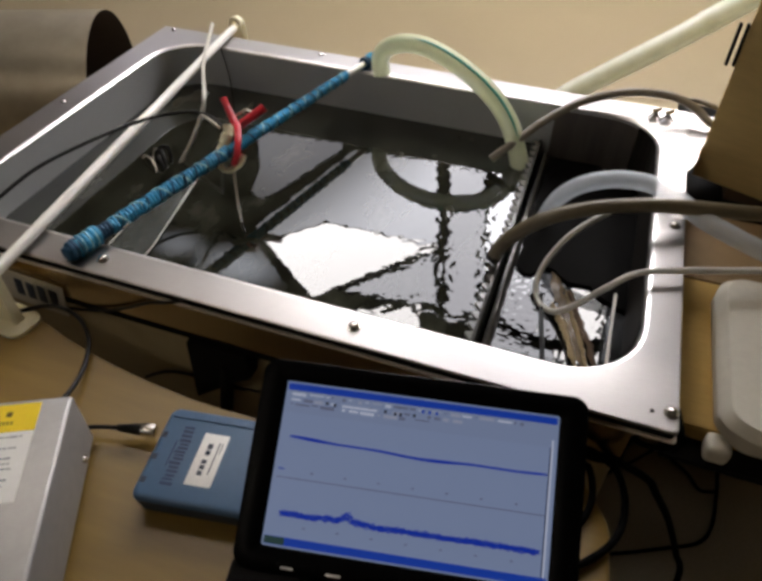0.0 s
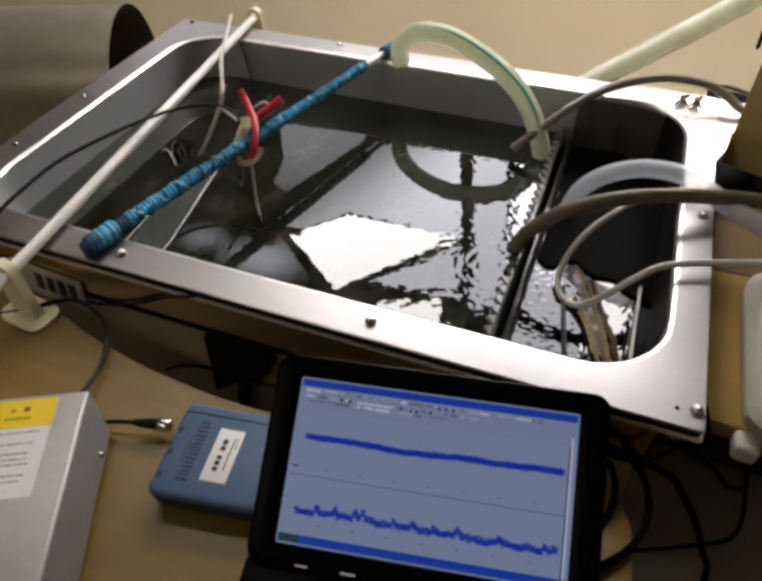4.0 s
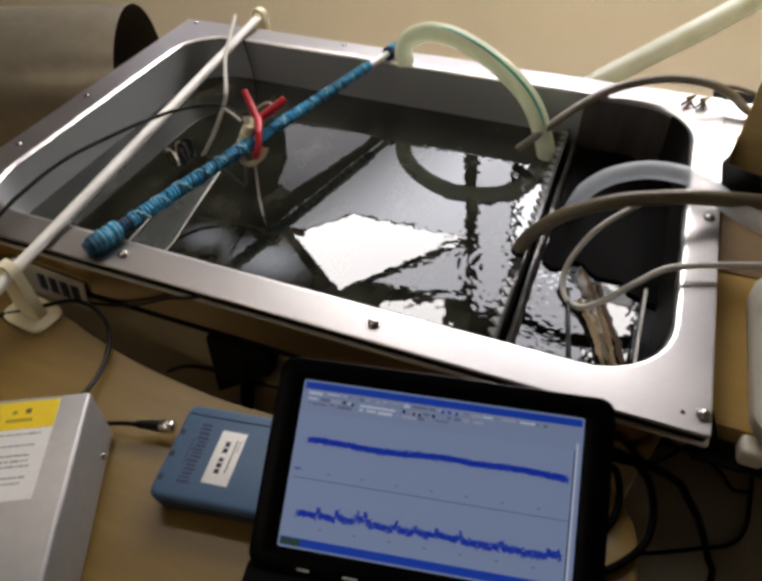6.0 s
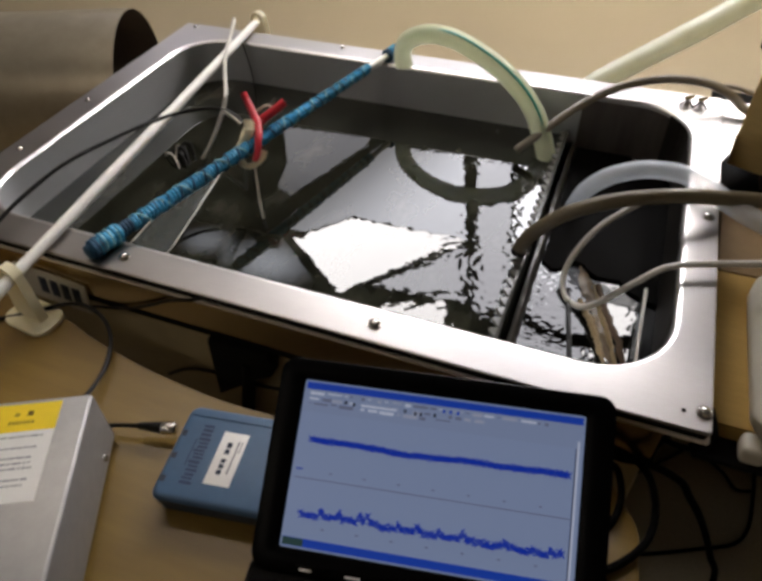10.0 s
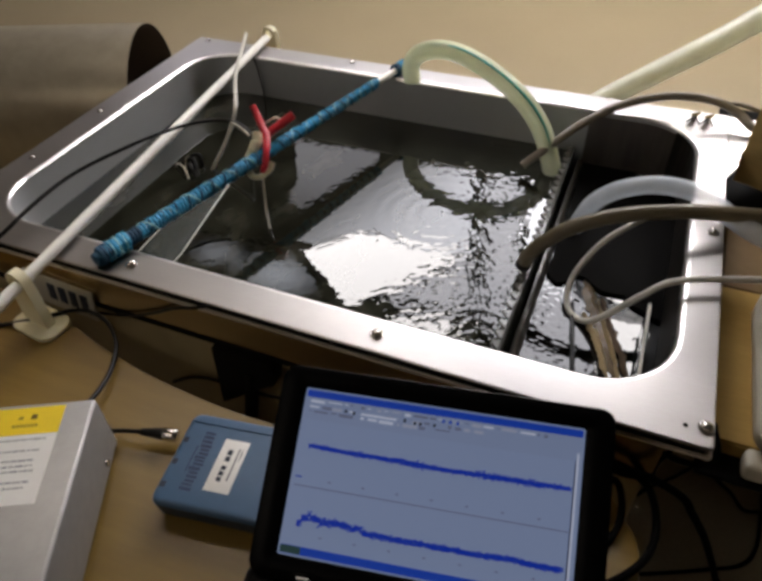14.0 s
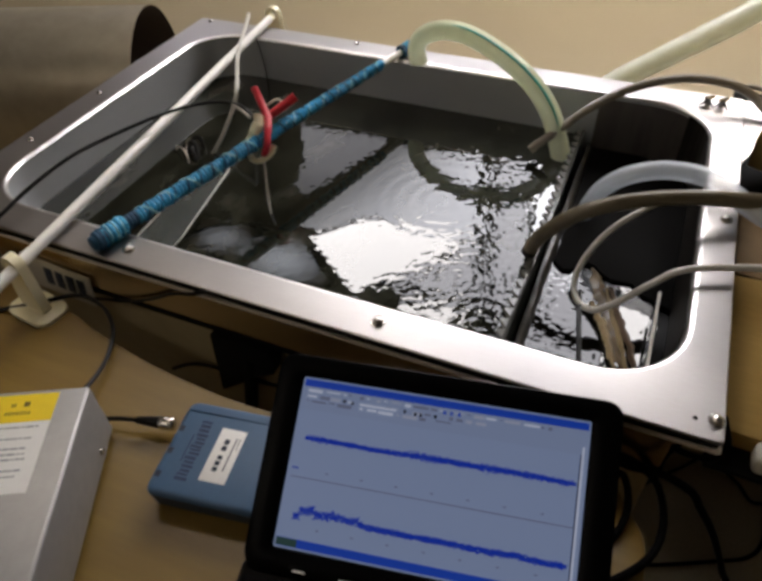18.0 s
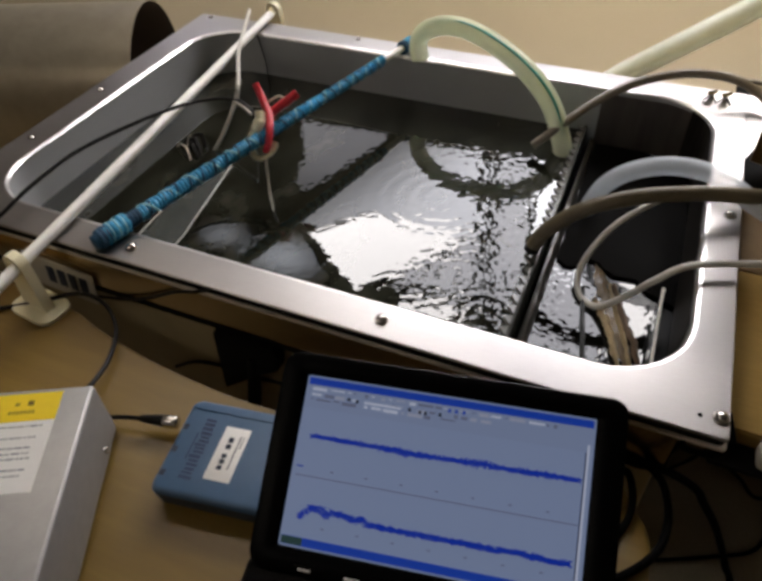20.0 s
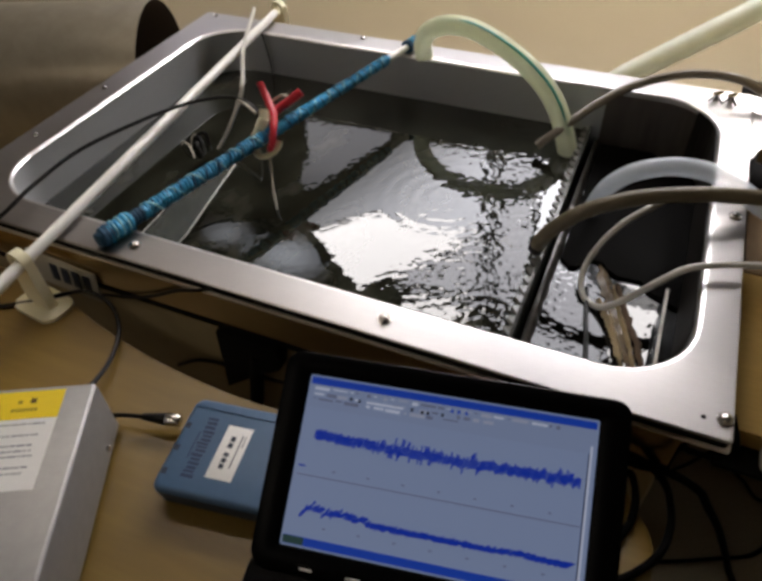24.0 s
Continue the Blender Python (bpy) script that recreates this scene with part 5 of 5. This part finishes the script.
def valve_box():
    t = thing("drain_valve", (-0.18, -0.01, 0.5), "black drain valve box fixed to the front of the tank body", "valve")
    bm = bmesh.new()
    outline = [(-0.200, 0.6875), (-0.122, 0.6875), (-0.117, 0.672), (-0.121, 0.650), (-0.148, 0.632), (-0.206, 0.580)]
    a = [bm.verts.new((x, -0.030, z)) for x, z in outline]
    b = [bm.verts.new((x, -0.0095, z)) for x, z in outline]
    bm.faces.new(a), bm.faces.new(b)
    for k in range(len(outline)):
        bm.faces.new((a[k], a[(k + 1) % len(outline)], b[(k + 1) % len(outline)], b[k]))
    bmesh.ops.bevel(bm, geom=bm.edges[:], offset=0.003, segments=2, affect="EDGES", profile=0.5)
    part("housing", bm, MATT_BLACK, t, "black housing")
    part("loose_lead", tube([(-0.190, -0.0235, 0.752), (-0.211, -0.0258, 0.744), (-0.237, -0.0262, 0.735), (-0.270, -0.0262, 0.716), (-0.300, -0.0262, 0.701), (-0.324, -0.0262, 0.692), (-0.366, -0.0262, 0.681), (-0.40, -0.0255, 0.668)], 0.0021, 8), RUBBER, t, "thin black lead along the skirt")
    part("pipe", cyl((-0.280, -0.024, 0.0), (-0.152, -0.024, 0.66), 0.0085, n=16), MATT_BLACK, t, "black down pipe")
    part("lead", tube([(-0.300, -0.012, 0.560), (-0.262, -0.013, 0.588), (-0.225, -0.014, 0.600), (-0.17, -0.0145, 0.603), (-0.12, -0.014, 0.610), (-0.07, -0.013, 0.640), (-0.03, -0.0125, 0.66)], 0.0024, 8), RUBBER, t, "thin black lead along the tank body")


def cables():
    t = thing("black_cables", (0.3, 0.0, 0.0), "black cables hanging behind the laptop down to the floor", "cables")
    part("cord", tube([(0.212, -0.085, 0.712), (0.240, -0.042, 0.708), (0.261, -0.034, 0.702), (0.284, -0.020, 0.685), (0.306, -0.005, 0.660), (0.330, 0.008, 0.630), (0.345, 0.015, 0.600), (0.368, 0.028, 0.552), (0.389, 0.042, 0.500), (0.418, 0.055, 0.425), (0.443, 0.063, 0.350), (0.45, 0.03, 0.18), (0.42, -0.08, 0.006)], 0.0042, 12), CORD_BLACK, t, "thick black cord")
    part("cord", tube([(0.208, -0.095, 0.716), (0.238, -0.040, 0.712), (0.256, -0.030, 0.706), (0.276, -0.036, 0.702), (0.287, -0.050, 0.701), (0.2925, -0.075, 0.701), (0.291, -0.098, 0.701), (0.284, -0.116, 0.701), (0.272, -0.132, 0.7003), (0.256, -0.147, 0.700), (0.238, -0.160, 0.700)], 0.0035, 12), CORD_BLACK, t, "black cord looping over the table edge")
    part("cord", tube([(0.236, -0.075, 0.72), (0.250, -0.055, 0.716), (0.258, -0.058, 0.709), (0.2625, -0.075, 0.704), (0.261, -0.092, 0.701), (0.255, -0.108, 0.700), (0.242, -0.130, 0.700)], 0.0033, 12), CORD_BLACK, t, "black cord at the laptop side")
    t = thing("floor_wires", (0.6, 0.4, 0.0), "thin dark wires lying loose on the floor", "wires")
    part("wire", tube([(0.70, 0.62, 0.004), (0.645, 0.566, 0.004), (0.622, 0.527, 0.004), (0.617, 0.466, 0.004), (0.607, 0.385, 0.004), (0.581, 0.339, 0.004), (0.521, 0.306, 0.004), (0.435, 0.264, 0.004), (0.33, 0.22, 0.004)], 0.0038, 8), CORD_BLACK, t)
    part("wire", tube([(0.50, 0.535, 0.004), (0.556, 0.496, 0.004), (0.575, 0.470, 0.004), (0.589, 0.461, 0.004), (0.617, 0.468, 0.006)], 0.0034, 8), CORD_BLACK, t)
    part("wire", tube([(0.47, 0.62, 0.004), (0.50, 0.56, 0.004), (0.46, 0.50, 0.004), (0.40, 0.44, 0.004), (0.33, 0.35, 0.004)], 0.0032, 8), CORD_BLACK, t)
    t = thing("slack_lead", (0.34, 0.09, 0.0), "slack black lead hanging under the tank corner", "cable")
    part("cord", tube([(0.262, 0.01, 0.712), (0.276, 0.002, 0.708), (0.2915, 0.0, 0.7026), (0.3074, 0.0, 0.699), (0.3218, 0.0, 0.7005), (0.331, 0.004, 0.7065), (0.335, 0.012, 0.7145), (0.330, 0.04, 0.717)], 0.0034, 10), CORD_BLACK, t, "black cord")
    part("thin_lead", tube([(0.285, -0.012, 0.660), (0.2879, -0.01, 0.6752), (0.2881, -0.01, 0.6971), (0.2915, -0.007, 0.7075), (0.297, 0.0, 0.7125)], 0.0024, 8), CORD_BLACK, t)


# ---------------------------------------------------------------- build
room()
# glaring lights, and glowing sheets made up in the shapes the water mirrors
slanted_glow(((-1.44, 2.16), (-1.19, 2.46), (-0.49, 2.48), (-1.0, 1.83)), LAMP_HOT, "slanted four-sided ceiling light with a glaring white diffuser")
ceiling_glow(-0.558, 1.775, 0.33, 0.22, 22, LAMP_HOT, "small ceiling light with a glaring white diffuser")
ceiling_glow(0.40, 2.20, 0.66, 0.20, 90, LAMP_HOT, "short ceiling light with a glaring white diffuser")
ceiling_glow(0.59, 2.22, 0.55, 0.12, 90, GLOW_FAINT, "short faint glow added for a reflection in the overflow")
ceiling_glow(0.86, 3.38, 2.10, 0.34, 90, LAMP_LONG, "long ceiling light with a glaring white diffuser")
slanted_glow(((-1.33, 3.29), (-1.08, 3.31), (-0.74, 3.36), (-0.487, 2.492), (-1.195, 2.474), (-1.462, 2.17), (-1.58, 2.28)), GLOW_WIDE, "broad glow shaped to the water's reflection, brighter towards one side")
slanted_glow(((-0.64, 3.36), (-0.40, 3.36), (-0.13, 2.06), (-0.27, 1.92)), GLOW_BRIGHT, "narrow bright glow shaped to the water's reflection")
slanted_glow(((-0.34, 3.36), (0.02, 3.36), (0.12, 2.45), (-0.18, 2.45)), GLOW_WHITE, "narrow white glow shaped to the water's reflection")
slanted_glow(((-0.47, 2.40), (-0.35, 2.01), (-0.62, 1.97), (-0.86, 1.95)), GLOW_BRIGHT, "small three-sided bright glow shaped to the water's reflection")
slanted_glow(((-2.10, 3.30), (-1.44, 3.35), (-1.415, 3.27), (-1.66, 2.54), (-1.78, 2.60), (-1.85, 2.87)), GLOW_GREY, "broad faint glow shaped to the water's reflection")
slanted_glow(((-1.80, 1.72), (-1.80, 2.16), (-1.50, 2.14), (-1.16, 1.86), (-1.16, 1.72)), GLOW_DIM, "small faint glow shaped to the water's reflection")
ceiling_glow(-1.93, 1.97, 0.40, 0.32, 8, GLOW_DIMMER, "small faint glow shaped to the water's reflection")
ceiling_glow(0.10, 2.08, 0.72, 0.40, 90, GLOW_BRIGHT, "broad bright glow shaped to the overflow's reflection")
# added glow with no known lamp, brightens the left rim
ceiling_glow(-3.30, 3.85, 1.30, 0.70, 90, FILL_FAR, "broad dim unseen glow added by the far wall")
# unseen fill lights, added to brighten what faces the viewer
ceiling_glow(-0.95, 0.68, 1.10, 0.30, 0, FILL_ROOM, "unseen long fill light added near the table")
ceiling_glow(-1.10, -1.75, 1.30, 0.30, 0, FILL_ROOM, "unseen long fill light added near the table")
tank()
weir()
WATER_OB, CHOP_OB, OVER_OB = water(), chop(), overflow_water()
table()
BARS = laptop()
oscilloscope()
probe_lead()
steel_box()
box_lead()
white_rod()
bracket(-0.404, -0.075, TABLE, -7, "holders of the white rod")
bracket(-0.487, 0.640, 0.70, -7, "holders of the white rod")
cord_rod()
red_clip()
needle()
probe_cable()
white_tube()
hanging_wire()
wire_scrap()
acrylic_strip()
hoses()
brown_strip()
side_things()
duct()
valve_box()
cables()


# ---------------------------------------------------------------- what moves
def ragged(f, seed):
    return 2.0 * (math.sin(f * 9173.0 + seed * 7.1) * 4371.7 % 1.0) - 1.0


def bell(f, at, wide):
    return math.exp(-((f - at) / wide) ** 2)


def trace_shape(state, row, n, f, seed):
    """Height above the graph's middle line and thickness of a trace, in metres, at the fraction f of its width."""
    r1, r2, r3 = ragged(f, seed), ragged(f, seed + 11), ragged(f, seed + 23)
    if row == 0:
        drift = 0.0011 * math.sin(f * 6.0 + 0.6 + seed) + 0.0005 * math.sin(f * 17.0 + seed * 2)
        if state == "A":
            b = bell(f, 0.08, 0.05) + bell(f, 0.58, 0.06)
            return drift + 0.0008 - 0.0016 * f, 0.0009 + 0.0012 * b
        if state == "B":
            return drift + 0.0006 * r1, (0.0040 if n == 0 else 0.0050 + 0.0013 * r2) + 0.0008 * bell(f, 0.97, 0.03)
        if state == "C":
            b = bell(f, 0.45 - 0.05 * (seed % 3), 0.06) + 0.9 * bell(f, 0.64 + 0.05 * (seed % 2), 0.06) + 0.5 * bell(f, 0.85, 0.06)
            return 0.5 * drift + (0.0003 + 0.0007 * b) * r2, (0.0024 + 0.0006 * b if n == 0 else 0.0036 + 0.0026 * b + 0.0020 * r1)
        b = 0.45 + 0.7 * bell(f, 0.23 + 0.1 * (seed % 2), 0.08) + 0.75 * bell(f, 0.60, 0.06) + 0.6 * bell(f, 0.92, 0.06) + 0.4 * bell(f, 0.42, 0.08)
        return 0.4 * drift + (0.0012 * r1 if n == 0 else b * 0.0048 * r2), 0.00685
    if state == "A":
        peak = 0.0036 * bell(f, 0.26, 0.018) + 0.0014 * bell(f, 0.28, 0.06)
        return -0.0014 + peak * (1 + 0.7 * r2) + 0.0008 * r1, 0.0036 + 0.0008 * r3
    if state == "B":
        spikes = 0.0
        for at, h in ((0.08, 0.004), (0.155, 0.0045), (0.235, 0.0045), (0.265, 0.005), (0.385, 0.0045), (0.46, 0.004), (0.54, 0.0028), (0.63, 0.0045), (0.785, 0.003), (0.95, 0.003), (0.985, 0.0025)):
            spikes += h * bell(f, at, 0.006) + 0.0012 * bell(f, at + 0.012, 0.014)
        return -0.0012 + spikes + 0.0013 * r1 + 0.0014 * bell(f, 0.25, 0.05), 0.0042 + 0.0008 * r2 + 0.0014 * min(1.0, spikes * 400)
    start = -0.0030 * math.exp(-f / 0.02) + 0.0044 * bell(f, 0.05, 0.035) + 0.0036 * bell(f, 0.14, 0.05) + 0.0028 * bell(f, 0.24, 0.016) + 0.0012 * bell(f, 0.20, 0.04)
    return -0.0014 + start + 0.0027 * r2 * math.exp(-(f / 0.2) ** 2) + 0.0010 * bell(f, 0.82, 0.05) + 0.0003 * r1, 0.0038 + 0.0009 * r3 + 0.0010 * math.exp(-(f / 0.22) ** 2)


# times at which the laptop redraws its graphs, and the kind of graph that it then shows
STATES = [(0.0, "A", 1), (0.55, "B", 1), (1.5, "B", 2), (4.35, "A", 2), (4.95, "B", 3), (6.8, "A", 3), (7.7, "A", 1), (8.45, "B", 2), (11.4, "C", 1), (14.4, "C", 2),
          (15.5, "D", 1), (16.1, "D", 2), (16.75, "C", 3), (18.12, "D", 3), (18.38, "C", 1), (19.4, "C", 2), (20.4, "D", 4), (20.6, "C", 2), (21.6, "C", 3), (22.45, "D", 2), (23.1, "D", 3), (23.7, "D", 1)]


def motions():
    for row, n, u, f, ob in BARS:
        mid = 0.0465 if row == 0 else 0.1045
        rows = []
        for i, (t0, state, seed) in enumerate(STATES):
            h, thick = trace_shape(state, row, n, f, seed)
            tilt = math.degrees(math.asin(min(0.995, max(0.03, (thick - 0.0003) / STROKE[row])))) * (1 if state == "D" or (n + int(f * TRACE_N)) % 2 else -1)
            t1 = STATES[i + 1][0] - 0.07 if i + 1 < len(STATES) else SEC
            p = pose(u, h - mid + (0.0009 * ragged(f, seed + 60 + n) if row else 0.0), 0.0, 0, 0, tilt)
            rows += [(t0, p), (t1, p)]
        walk(ob, rows)
    rng = random.Random(12)
    rows, rows2, rows3 = [], [], []
    n = int(SEC / 0.2)
    for i in range(n + 1):
        t = round(i * 0.2, 2)
        go = min(1.0, max(0.0, (t - 10.8) / 2.0))
        more = min(1.0, max(0.0, (t - 15.5) / 2.5))
        a = 0.0015 + 0.002 * go
        rows.append((t, pose(rng.uniform(-a, a), rng.uniform(-a, a), WATER)))
        rows2.append((t, pose(rng.uniform(-0.003, 0.003), rng.uniform(-0.003, 0.003), WATER - 0.00020 + 0.00025 * go + 0.00010 * more + 0.00003 * math.sin(t * 9))))
        rows3.append((t, pose(rng.uniform(-0.002, 0.002), rng.uniform(-0.004, 0.004), WATER - 0.021)))
    walk(WATER_OB, rows)
    walk(CHOP_OB, rows2)
    walk(OVER_OB, rows3)


motions()
